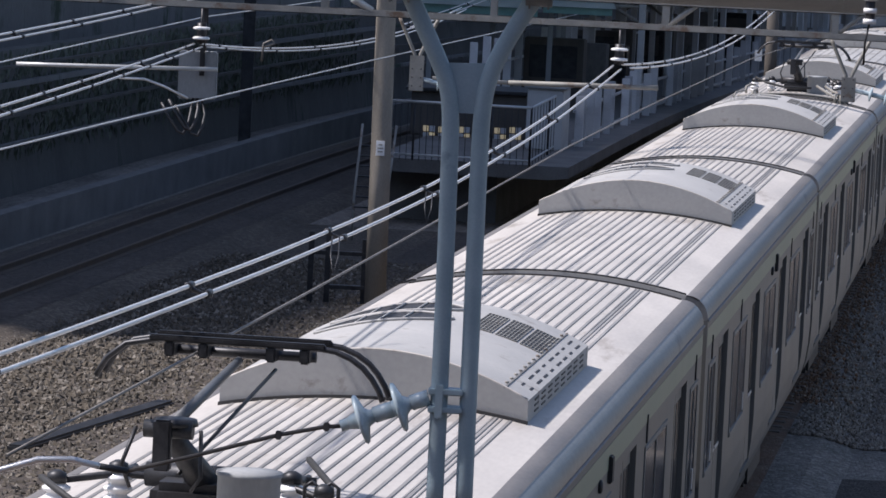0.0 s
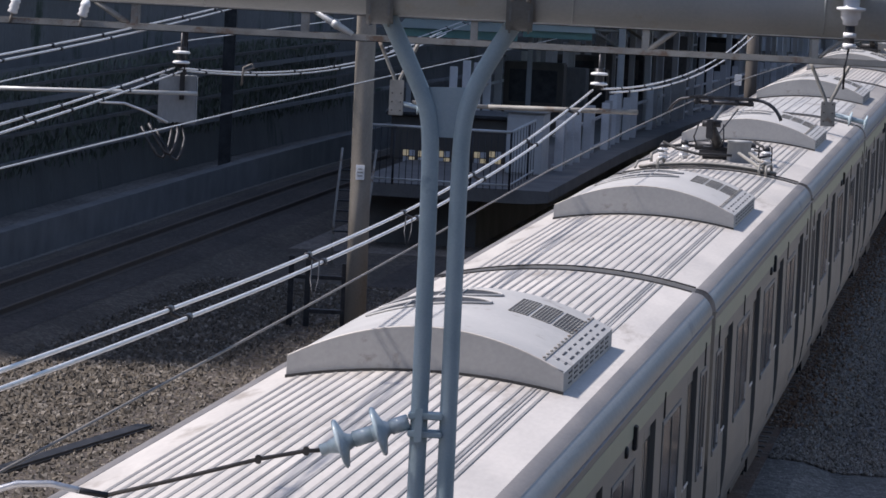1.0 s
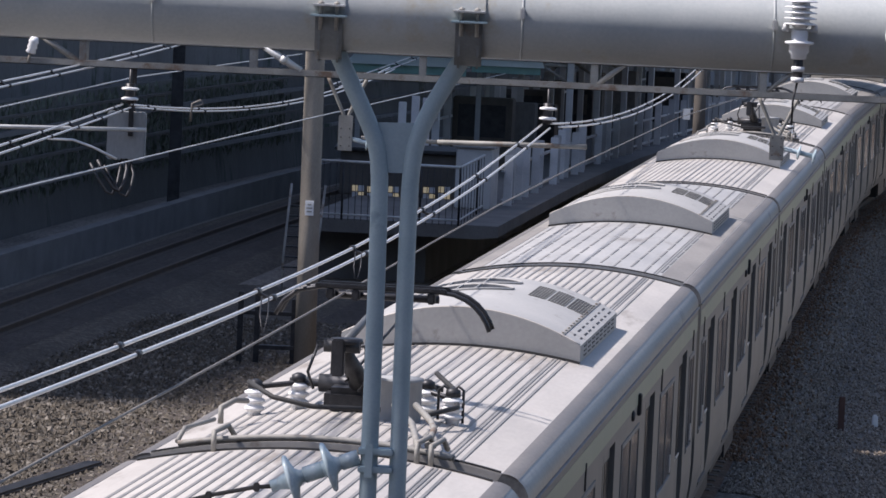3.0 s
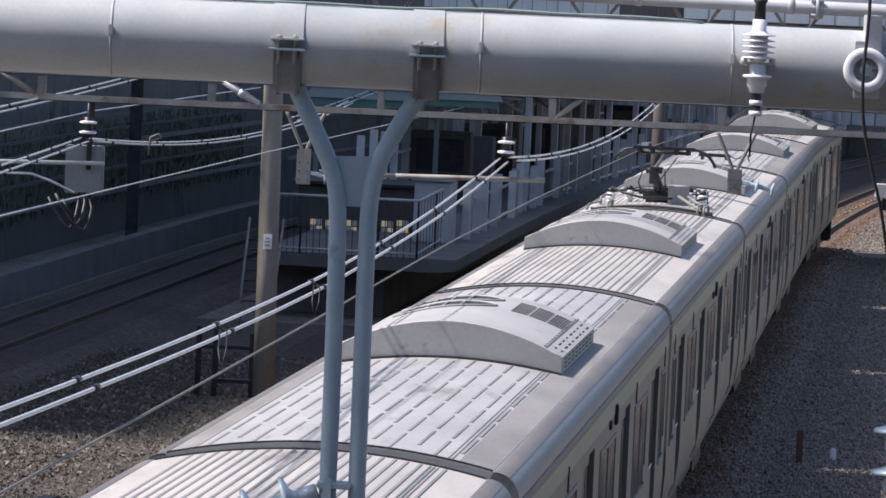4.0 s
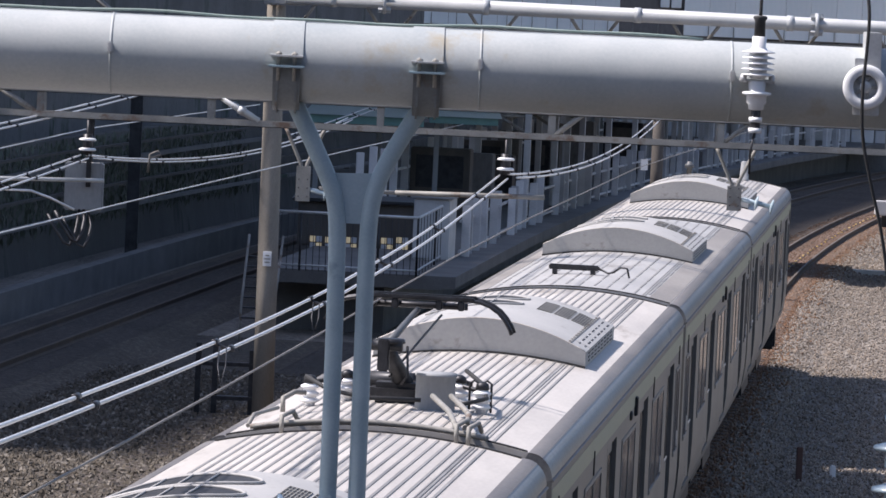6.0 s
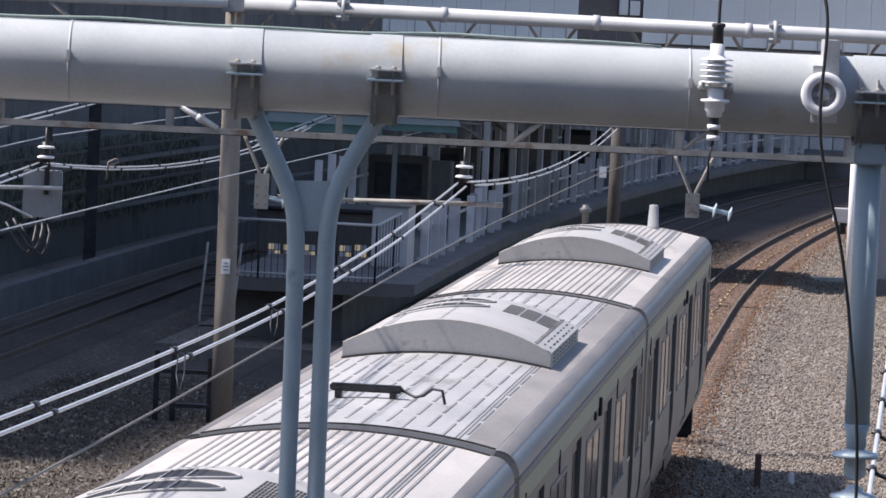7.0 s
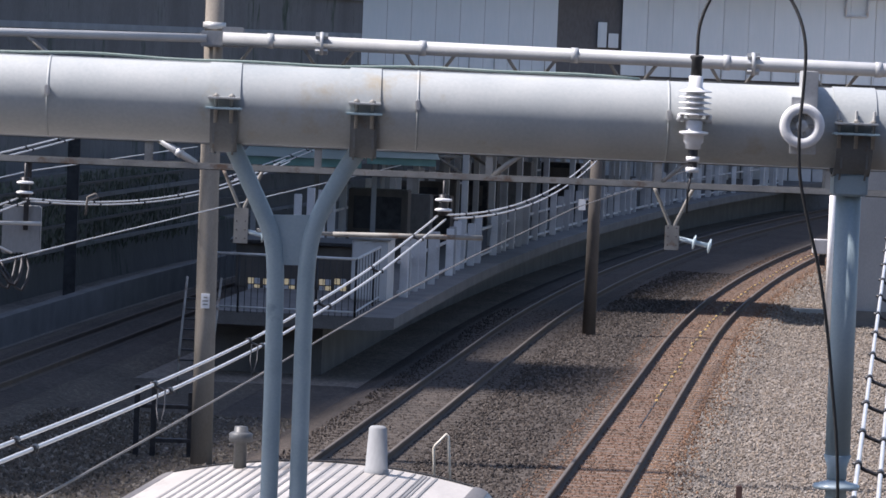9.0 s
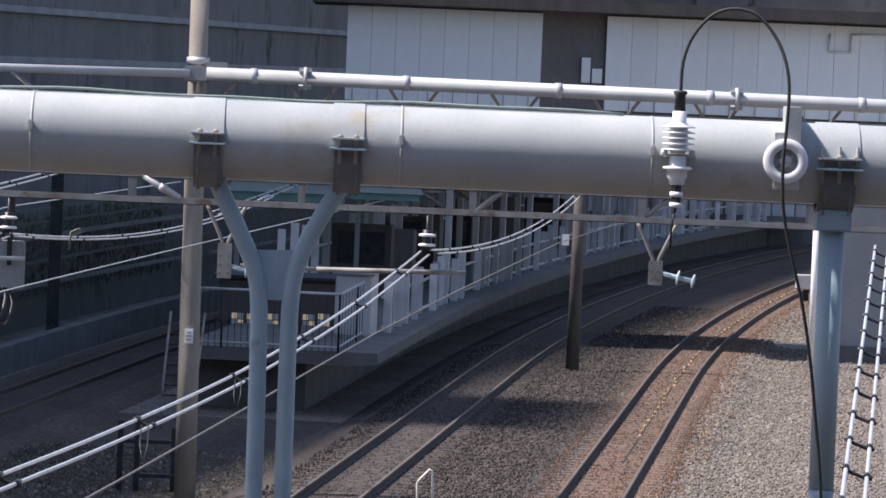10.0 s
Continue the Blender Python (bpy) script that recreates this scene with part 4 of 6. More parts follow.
for a, b in (((-0.910, 38.200, 4.801), (-0.922, 38.000, 4.557)), ((-1.422, 32.900, 4.817), (-1.422, 32.600, 4.565))):
    a, b = Vector(a), Vector(b)
    bm = bmesh.new()
    tube(bm, [a + Vector((-0.03, 0, 0)), a + (b - a) * 0.5 + Vector((-0.03, 0, 0)), b, a + (b - a) * 0.5 + Vector((0.025, 0, 0)), a + Vector((0.02, 0, 0))], 0.005, 6)
    tagged(part("dropper", bm, "black"), "thin looped dropper between the wires", "wire")
# wires of the tracks further left
twin((-4.921, 66.000, 4.812), (-4.564, 35.600, 5.270), 4.0, 0.11, sag=0.02)
twin((-1.857, 100.000, 4.552), (-4.841, 66.000, 4.816), 5.0, 0.10, sag=0.35)
twin((-5.099, 80.000, 5.382), (-6.204, 44.000, 5.400), 5.0, 0.11, sag=0.05)
twin((-1.525, 120.000, 4.348), (-2.796, 92.000, 4.385), 6.0, 0.13, sag=0.02)
cable("contact_wire", [(0.653, 120.000, 3.975), (-2.831, 76.000, 4.326), (-3.745, 62.000, 4.480), (-4.712, 50.000, 4.549), (-5.196, 40.000, 4.684)], 0.0095, "wire", "grooved contact wire above a side track", n=6)
cable("contact_wire", [(-3.409, 90.000, 5.024), (-5.153, 70.000, 5.080), (-5.699, 60.000, 5.061), (-6.271, 48.000, 5.054)], 0.0095, "wire", "grooved contact wire above a side track", n=6)
# feeder pair beside the hanging post
twin((6.694, 60.000, 5.333), (2.470, 23.600, 4.104), 2.0, 0.16, r=0.017, label="pair of white insulated feeder wires held by black spacers")

# ---- lattice beam at the next support ----
FP = 66.0
lat = thing("lattice_beam", "weathered steel lattice beam over the tracks", "catenary beam")
for y in (-0.2, 0.2):
    for z in (5.345, 5.70):
        bm = bmesh.new()
        box(bm, -10, FP + y - 0.05, z, 9.2, FP + y + 0.05, z + 0.012, 0.002)
        box(bm, -10, FP + y - 0.05, z, 9.2, FP + y - 0.038, z + 0.085, 0.002)
        part("chord", bm, "lattice", lat)
for x in (-7.95, -5.55, -3.17, -0.8, 1.6, 3.96, 6.35, 8.7):
    for y in (-0.2, 0.2):
        bm = bmesh.new()
        box(bm, x - 0.05, FP + y - 0.03, 5.40, x + 0.05, FP + y + 0.03, 5.75, 0.004)
        part("upright", bm, "lattice", lat)
for x0, x1, r in ((-8.5, -8.0, 0.04), (-6.17, -5.62, 0.045), (-3.05, -2.5, 0.055), (2.06, 1.64, 0.04), (4.4, 4.0, 0.03), (6.9, 6.4, 0.04)):
    bm = bmesh.new()
    tube(bm, [(x0, FP - 0.2, 5.76), (x1, FP - 0.2, 5.42)], r, 10)
    part("diagonal", bm, "galv" if r > 0.05 else "lattice", lat)
bm = bmesh.new()
tube(bm, [(-2.78, FP - 0.2, 5.593), (-2.70, FP - 0.2, 5.543)], 0.064, 12)
part("sleeve", bm, "galv", lat)


def y_hanger(x, z0, w, d, z1, arm):
    h = thing("y_hanger", "grey steel Y-shaped hanger bolted under the lattice beam", "hanger", group="Y-hangers of the lattice beam")
    for s in (-1, 1):
        bm = bmesh.new()
        tube(bm, [(x + s * w, d, z0), (x + s * w * 0.9, d, z0 - 0.06), (x + s * 0.04, d, z0 - 0.5), (x + s * 0.04, d, z1 + 0.1)], 0.026, 8)
        part("leg", bm, "lattice", h)
    bm = bmesh.new()
    box(bm, x - 0.10, d - 0.05, z1 - 0.02, x + 0.10, d - 0.035, z0 - 0.52, 0.004)
    hp = part("plate", bm, "lattice", h)
    for zz in (0.05, 0.17, 0.29):
        for s in (-0.06, 0.06):
            bm = bmesh.new()
            lathe(bm, [(0.01, 0), (0.01, 0.012), (0.005, 0.014)], 6, pose(x + s, d - 0.05, z1 + zz, 90))
            part("bolt", bm, "dark", hp)
    if arm:
        a, b = Vector((x + arm * 0.08, d, z1 + 0.15)), Vector((x + arm * 0.56, d, z1 + 0.05))
        bm = bmesh.new()
        tube(bm, [a, b], 0.035, 10)
        part("insulator_rod", bm, "bluegrey", h)
        for q in (0.5, 0.95):
            bm = bmesh.new()
            m = along(a + (b - a) * q, b + (b - a))
            lathe(bm, [(0.03, -0.03), (0.10, -0.008), (0.105, 0.0), (0.10, 0.01), (0.03, 0.02)], 20, m)
            part("disc", bm, "bluegrey", h)
    return h


y_hanger(4.20, 5.345, 0.27, FP, 4.50, 1)
y_hanger((-1.842, 66.000, 4.510)[0], 5.345, 0.27, FP, (-1.891, 66.000, 4.349)[2], 1)


def hung_insulator(p):
    p = Vector(p)
    h = thing("suspension_insulator", "two-disc suspension insulator hanging under the lattice beam", "insulator", group="suspension insulators")
    bm = bmesh.new()
    tube(bm, [p + Vector((0, 0, 0.5)), p], 0.02, 8)
    tube(bm, [p + Vector((0, 0, 0.30)), p + Vector((0, 0, 0.02))], 0.07, 12)
    part("rod", bm, "black", h)
    for z in (0.08, 0.22):
        bm = bmesh.new()
        lathe(bm, [(0.05, z + 0.035), (0.115, z + 0.02), (0.125, z), (0.115, z - 0.012), (0.05, z - 0.015)], 24, Matrix.Translation(p))
        part("disc", bm, "porcelain", h)
    return h


hung_insulator((0.982, 66.000, 4.825))
hung_insulator((-4.882, 66.000, 4.830))
for x in (-7.255, -6.278):
    ui = thing("pin_insulator", "pale leaning pin insulator fixed to the lattice beam", "insulator", group="pin insulators of the lattice beam")
    bm = bmesh.new()
    tube(bm, [(x - 0.03, FP - 0.26, 5.36), (x, FP - 0.26, 5.50)], 0.02, 8)
    part("pin", bm, "lattice", ui)
    bm = bmesh.new()
    lathe(bm, [(0.05, 0), (0.075, 0.02), (0.06, 0.07), (0.075, 0.09), (0.06, 0.15), (0.075, 0.17), (0.05, 0.24), (0.02, 0.25)], 16, along((x, FP - 0.26, 5.49), (x + 0.1, FP - 0.26, 5.9)))
    part("porcelain", bm, "porcelain", ui)
# cantilever tube and bracket box
bm = bmesh.new()
tube(bm, [(-0.551, 66.000, 4.508), (1.549, 66.000, 4.539)], 0.035, 12)
tube(bm, [(-1.621, 66.000, 4.519), (-0.551, 66.000, 4.508)], 0.028, 12)
tagged(part("cantilever_tube", bm, "lattice"), "grey galvanised cantilever tube fixed to a hanger", "bracket")
bx = thing("switch_box", "grey steel switch box hung below the wires", "switch box")
q = Vector((-4.937, 66.400, 4.478))
bm = bmesh.new()
box(bm, q.x - 0.27, q.y - 0.12, q.z - 0.44, q.x + 0.27, q.y + 0.12, q.z + 0.24, 0.02)
part("case", bm, "pierc", bx)
for y in (-0.16, 0.15):
    bm = bmesh.new()
    box(bm, q.x + 0.03, q.y + y - 0.01, q.z - 0.1, q.x + 0.10, q.y + y + 0.01, 5.36, 0.004)
    part("strap", bm, "black", bx)
bm = bmesh.new()
tube(bm, [(-7.465, 66.000, 4.427), (-6.989, 66.000, 4.435), (-4.632, 66.000, 4.489)], 0.03, 10)
tagged(part("cantilever_tube", bm, "galv"), "grey galvanised cantilever tube beside the switch box", "bracket")
bm = bmesh.new()
tube(bm, [(-6.010, 66.000, 4.301), (-5.653, 66.000, 4.302), (-5.371, 66.000, 4.212), (-5.032, 66.000, 4.061)], 0.018, 8)
tagged(part("steady_arm", bm, "wire"), "curved bright steady arm of a contact wire", "bracket")
bm = bmesh.new()
for dx, dz, r in ((0.0, 0.0, 0.022), (0.10, 0.05, 0.026), (0.2, -0.02, 0.02)):
    tube(bm, [(-5.41 + dx, 66.1, 3.98 + dz), (-5.30 + dx, 66.05, 3.80 + dz), (-5.16 + dx, 66.0, 3.60 + dz), (-5.08 + dx, 66.0, 3.56 + dz), (-5.02 + dx, 66.05, 3.68 + dz), (-5.0 + dx, 66.2, 3.86 + dz), (-4.98 + dx * 0.5, 66.35, 4.1)], r, 8)
tagged(part("looped_cable", bm, "black"), "bundle of looped dark grey cables below the switch box", "cable")
bm = bmesh.new()
tube(bm, [(-4.025, 66.000, 4.632), (-4.004, 66.000, 4.887), (-3.895, 66.000, 4.940), (-3.846, 66.000, 4.894), (-4.010, 66.000, 4.831)], 0.016, 6)
tagged(part("wire_clamp", bm, "copper"), "curled copper jumper on the messenger wire", "bracket")

# ---- concrete pole, upper pipe beam ----
PP = 82.0
pole = thing("concrete_pole", "weathered grey-brown concrete catenary pole", "pole")
bm = bmesh.new()
tube(bm, [(-2.82, PP, -0.36), (-2.845, PP, 2.5), (-2.88, PP, 6), (-2.905, PP, 9.8)], 0.19, 28, r2=0.155)
part("shaft", bm, "concrete", pole)
q = Vector((-2.85, 81.80, 2.567))
bm = bmesh.new()
box(bm, q.x - 0.075, q.y - 0.01, q.z - 0.13, q.x + 0.075, q.y + 0.01, q.z + 0.13, 0.004)
pl = part("number_plate", bm, "porcelain", pole, "small white plate with dark bars")
for zz, w in ((0.06, 0.035), (0.0, 0.05), (-0.06, 0.045)):
    bm = bmesh.new()
    box(bm, q.x - w, q.y - 0.014, q.z + zz - 0.012, q.x + w, q.y - 0.011, q.z + zz + 0.012)
    part("bar", bm, "lattice", pl)
for zz in (7.1, 7.35):
    bm = bmesh.new()
    lathe(bm, [(0.185, -0.06), (0.2, -0.06), (0.2, 0.06), (0.185, 0.06)], 24, Matrix.Translation((-2.886, PP, zz)))
    part("collar", bm, "galv", pole)
upper = thing("upper_pipe_beam", "pale grey pipe beam with flanged joints on a concrete pole", "catenary beam")
bm = bmesh.new()
tube(bm, [(-14, PP - 0.3, 7.0), (-3.0, PP - 0.3, 7.125)], 0.075, 16)
part("pipe", bm, "pipe", upper)
bm = bmesh.new()
tube(bm, [(-2.72, PP - 0.3, 7.128), (22, PP - 0.3, 6.98)], 0.12, 20)
part("pipe", bm, "pipe", upper)
for i, x in enumerate((-1.008, 6.48, 13.9)):
    bm = bmesh.new()
    m = pose(x, PP - 0.3, 7.11 - 0.006 * x, 0, 90, 0)
    lathe(bm, [(0.12, -0.03), (0.2, -0.03), (0.2, 0.03), (0.12, 0.03)], 24, m)
    fl = part("flange", bm, "pipe", upper)
    for j in range(8):
        bm = bmesh.new()
        box(bm, 0.12, -0.006, -0.11, 0.19, 0.006, 0.11, 0.003, m @ Matrix.Rotation(j * math.tau / 8, 4, "Z"))
        part("rib", bm, "pipe", fl)
for i in range(26):
    x = -2.2 + i * 0.88
    bm = bmesh.new()
    s = 0.22 if i % 2 else -0.22
    tube(bm, [(x, PP - 0.3, 7.03), (x + s, PP - 0.1, 6.72)], 0.03, 6)
    part("strut", bm, "lattice", upper)
    if i % 3 == 0:
        bm = bmesh.new()
        lathe(bm, [(0.121, -0.06), (0.135, -0.06), (0.135, 0.06), (0.121, 0.06)], 20, pose(x + 0.3, PP - 0.3, 7.11 - 0.006 * x, 0, 90, 0))
        part("collar", bm, "pipe", upper)
bm = bmesh.new()
box(bm, -2.6, PP - 0.18, 6.66, 22, PP - 0.02, 6.74, 0.01)
part("lower_chord", bm, "lattice", upper)
bm = bmesh.new()
tube(bm, [(-6.1, PP - 0.3, 7.03), (-5.7, PP - 0.28, 6.72), (-5.2, PP - 0.25, 6.4)], 0.05, 8)
part("brace", bm, "lattice", upper)
bm = bmesh.new()
box(bm, -2.74, PP - 0.32, 6.98, -2.35, PP - 0.28, 7.34, 0.02)
box(bm, -3.12, PP - 0.33, 6.98, -2.66, PP - 0.16, 7.26, 0.03)
part("bracket", bm, "pierc", upper, "grey steel bracket clamped to the pole")

# pole between the tracks
bp = thing("steel_pole", "rust-brown steel catenary pole between the tracks", "pole")
b0 = Vector((5.626, 120.037, -0.340))
bm = bmesh.new()
tube(bm, [b0, b0 + Vector((0.02, 0, 6.6))], 0.17, 20, r2=0.14)
part("shaft", bm, "brownpole", bp)
q = Vector((5.309, 115.000, 3.166))
bm = bmesh.new()
box(bm, q.x - 0.09, b0.y - 0.2, q.z - 0.14, q.x + 0.09, b0.y - 0.175, q.z + 0.14, 0.004)
part("plate", bm, "porcelain", bp, "small white plate")

# ---- trackside odds and ends ----
rk = thing("cable_rack", "dark steel posts with a cross rail beside the track", "rack")
r0 = Vector((-4.032, 83.243, -0.300))
for dx, h in ((0.0, 1.25), (0.3, 1.35), (0.95, 1.15)):
    bm = bmesh.new()
    box(bm, r0.x + dx - 0.05, r0.y - 0.05, -0.36, r0.x + dx + 0.05, r0.y + 0.05, h - 0.3, 0.008)
    part("post", bm, "black", rk)
bm = bmesh.new()
box(bm, r0.x - 0.05, r0.y - 0.06, 0.55, r0.x + 1.05, r0.y + 0.06, 0.62, 0.008)
box(bm, r0.x + 0.3, r0.y - 0.1, -0.05, r0.x + 1.0, r0.y + 0.1, 0.02, 0.008)
part("cross_rail", bm, "black", rk)
bm = bmesh.new()
tube(bm, [(1.492, 79, -0.36), (1.420, 79, 0.623), (1.390, 79, 0.653), (1.212, 79, 0.463), (1.182, 79, 0.413), (1.226, 79, -0.36)], 0.024, 8)
tagged(part("track_marker", bm, "markerpaint"), "cream-white painted bent-pipe marker beside the track", "marker")
q = Vector((6.144, 76.444, -0.300))
bm = bmesh.new()
box(bm, q.x - 0.05, q.y - 0.05, -0.36, q.x + 0.05, q.y + 0.05, 0.22, 0.01)
tagged(part("kilometre_stub", bm, "red"), "short dull red-brown marker stub in the ballast", "marker")
q = Vector((6.772, 77.334, -0.300))
bm = bmesh.new()
box(bm, q.x - 0.05, q.y - 0.05, -0.36, q.x + 0.05, q.y + 0.05, -0.14, 0.02)
tagged(part("white_stub", bm, "porcelain"), "small white-topped stub in the ballast", "marker")
# dwarf signal and equipment beside the curve
ds = thing("trackside_box", "grey trackside equipment box on a pedestal", "equipment box")
q = Vector((15.697, 163.746, -0.300))
bm = bmesh.new()
box(bm, q.x - 0.1, q.y - 0.1, -0.36, q.x + 0.1, q.y + 0.1, 0.25, 0.01)
part("pedestal", bm, "black", ds)
bm = bmesh.new()
box(bm, q.x - 0.35, q.y - 0.3, 0.25, q.x + 0.35, q.y + 0.3, 0.75, 0.03)
part("case", bm, "fence", ds)
wp = thing("white_post", "slim white-painted post beside the curve", "post")
q = Vector((12.485, 128.000, 1.079))
bm = bmesh.new()
tube(bm, [(q.x, q.y, -0.36), (q.x, q.y, 4.2)], 0.09, 14)
part("shaft", bm, "porcelain", wp)
bm = bmesh.new()
a, b = Vector((12.280, 136.982, -0.300)), Vector((13.580, 136.768, -0.300))
box(bm, a.x, a.y - 0.15, -0.36, b.x, a.y + 0.15, -0.2, 0.02)
tagged(part("kerb_stone", bm, "galv"), "pale concrete kerb lying on the ballast", "kerb")
# cable trough beside the near left ground
bm = bmesh.new()
a, b = Vector((-6.617, 60.328, -0.200)), Vector((-5.178, 66.305, -0.200))
d = (b - a).normalized()
mm = Matrix.Translation(a) @ Matrix.Rotation(-math.atan2(d.x, d.y), 4, "Z")
box(bm, -0.14, 0, -0.14, 0.14, (b - a).length, -0.04, 0.03, mm)
tagged(part("cable_trough", bm, "black"), "dark cable trough lying on the ballast", "trough")
# yellow clips on a cable between the rails
clip = thing("track_cable", "cable with small yellow clips between the rails", "cable")
bm = bmesh.new()
strip(bm, [(-0.012, -0.145), (-0.012, -0.13), (0.012, -0.13), (0.012, -0.145)], 0.1, 92, 190, 3)
part("sheath", bm, "black", clip)
bm = bmesh.new()
box(bm, -0.032, -0.025, -0.145, 0.032, 0.025, -0.095, 0.008)
first = None
for i in range(60):
    m = at_line(99 + i * 1.5 + random.uniform(-0.25, 0.25), 0.1 + random.uniform(-0.04, 0.04)) @ pose(0, 0, 0, 0, 0, random.uniform(-30, 30))
    if first is None:
        first = part("clip", bm, "yellowclip", clip, m=m)
    else:
        share(first, m)

# ---- loose stones ----
def stones(name, label, mat, n, pick, seed, size=1.0):
    rng = random.Random(seed)
    verts, faces = [], []
    base = [Vector(v) for v in ((1, 0, 0), (-1, 0, 0), (0, 1, 0), (0, -1, 0), (0, 0, 1), (0, 0, -1))]
    tri = ((0, 2, 4), (2, 1, 4), (1, 3, 4), (3, 0, 4), (2, 0, 5), (1, 2, 5), (3, 1, 5), (0, 3, 5))
    for i in range(n):
        p = pick(rng)
        r = rng.uniform(0.018, 0.042) * size
        e = Euler((rng.uniform(0, 6), rng.uniform(0, 6), rng.uniform(0, 6))).to_matrix()
        k = len(verts)
        for v in base:
            w = e @ Vector((v.x * r * rng.uniform(0.8, 1.3), v.y * r * rng.uniform(0.6, 1.1), v.z * r * rng.uniform(0.6, 1.0)))
            verts.append(tuple(p + w))
        faces += [tuple(k + j for j in t) for t in tri]
    me = bpy.data.meshes.new(name)
    me.from_pydata(verts, [], faces)
    me.materials.append(M[mat])
    return tagged(new(name, me), label, "gravel", kind="stuff")


stones("ballast_stones", "loose grey-brown ballast stones beside the rails", "stone", 36000,
       lambda g: (lambda s, u: line(s, u, (-0.33 if abs(u) > 2.1 else -0.18 - max(0.0, abs(u) - 1.6) * 0.29) + 0.01)[0])(66 + 110 * g.random() ** 1.5, g.uniform(1.15, 5.2)), 3)
stones("verge_stones", "loose brown stones on the verge left of the tracks", "stonebrown", 26000,
       lambda g: line(g.uniform(48, 92), g.uniform(-11.9, -6.5), -0.315)[0], 4, 1.7)
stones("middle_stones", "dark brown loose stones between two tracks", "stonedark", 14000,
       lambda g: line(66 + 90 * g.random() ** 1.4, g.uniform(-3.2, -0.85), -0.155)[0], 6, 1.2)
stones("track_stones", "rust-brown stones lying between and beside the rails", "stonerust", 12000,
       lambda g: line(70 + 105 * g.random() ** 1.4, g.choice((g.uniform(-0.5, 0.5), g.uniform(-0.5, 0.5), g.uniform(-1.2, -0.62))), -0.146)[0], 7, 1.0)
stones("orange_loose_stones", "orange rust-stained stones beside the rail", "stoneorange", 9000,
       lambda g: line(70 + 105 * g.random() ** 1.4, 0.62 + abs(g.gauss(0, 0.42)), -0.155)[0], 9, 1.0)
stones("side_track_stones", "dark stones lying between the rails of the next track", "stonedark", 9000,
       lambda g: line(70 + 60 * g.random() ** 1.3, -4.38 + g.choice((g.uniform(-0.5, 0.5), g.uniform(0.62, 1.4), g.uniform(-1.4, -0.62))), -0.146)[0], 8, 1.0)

# ---- train ----
LC = 9.75      # half the length of a car


def roof_z(u):
    return 3.60 + 0.15 * (1 - (u / 1.27) ** 2)


def ac_z(u):
    return 3.80 + 0.285 * (1 - (u / 1.07) ** 2)


def make_roof(car, grey=False, y_ac=0.9):
    """The roof sheet with its pressed ribs; a grey roof has fewer, broken ribs and brown-grey margins."""
    top = [(-1.27 + 2.54 * i / 28, roof_z(-1.27 + 2.54 * i / 28)) for i in range(29)]
    bm = bmesh.new()
    extrude(bm, top + [(1.2, 3.48), (-1.2, 3.48)], -LC, LC, closed=True, caps=True)
    roof = part("roof", bm, "roofgrey" if grey else "roof", car, smooth=True)
    # pressed ribs along the roof, in front of and behind the air conditioner
    rng = random.Random(31)
    for y0, y1 in ((-LC + 0.12, y_ac - 2.14), (y_ac + 2.14, LC - 0.12)):
        bm = bmesh.new()
        n = 12 if grey else 21
        for i in range(n):
            u = -0.965 + i * 1.93 / (n - 1) + rng.uniform(-0.004, 0.004)
            z = roof_z(u)
            prof = [(u - 0.017, z - 0.004), (u - 0.012, z + 0.006), (u + 0.012, z + 0.006), (u + 0.017, z - 0.004)]
            if not grey:
                extrude(bm, prof, y0, y1, caps=True)
                continue
            y = y0 + (0.5 if i % 2 else 0.0)
            while y < y1 - 0.3:
                extrude(bm, prof, y, min(y + 1.15, y1), caps=True)
                y += 1.4
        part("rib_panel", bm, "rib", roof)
        # closer pair of lines along the outer edge of the ribbed field
        bm = bmesh.new()
        for u in ((0.845, 0.905) if not grey else (0.9, 0.93)):
            z = roof_z(u)
            extrude(bm, [(u - 0.01, z - 0.004), (u - 0.006, z + 0.005), (u + 0.006, z + 0.005), (u + 0.01, z - 0.004)], y0, y1, caps=True)
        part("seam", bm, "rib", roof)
    if grey:
        for a, b in ((0.99, 1.262), (-1.262, -1.06)):
            bm = bmesh.new()
            us = [a + (b - a) * i / 4 for i in range(5)]
            extrude(bm, [(u, roof_z(u) + 0.004) for u in us] + [(u, roof_z(u) - 0.004) for u in us[::-1]], -LC + 0.1, LC - 0.1, closed=True, caps=True)
            part("margin", bm, "margin", roof, "darker brown-grey roof margin")
    for s in (-1, 1):
        # lip coloured black to carry the dark of the gap between cars
        bm = bmesh.new()
        extrude(bm, [(u, roof_z(u) + dz) for u, dz in [(-1.26 + 2.52 * i / 24, -0.01) for i in range(25)] + [(1.26 - 2.52 * i / 24, 0.014) for i in range(25)]], s * LC - 0.03 * s - 0.02, s * LC - 0.03 * s + 0.02, closed=True, caps=True)
        part("end_lip", bm, "rubber", roof)
    return roof


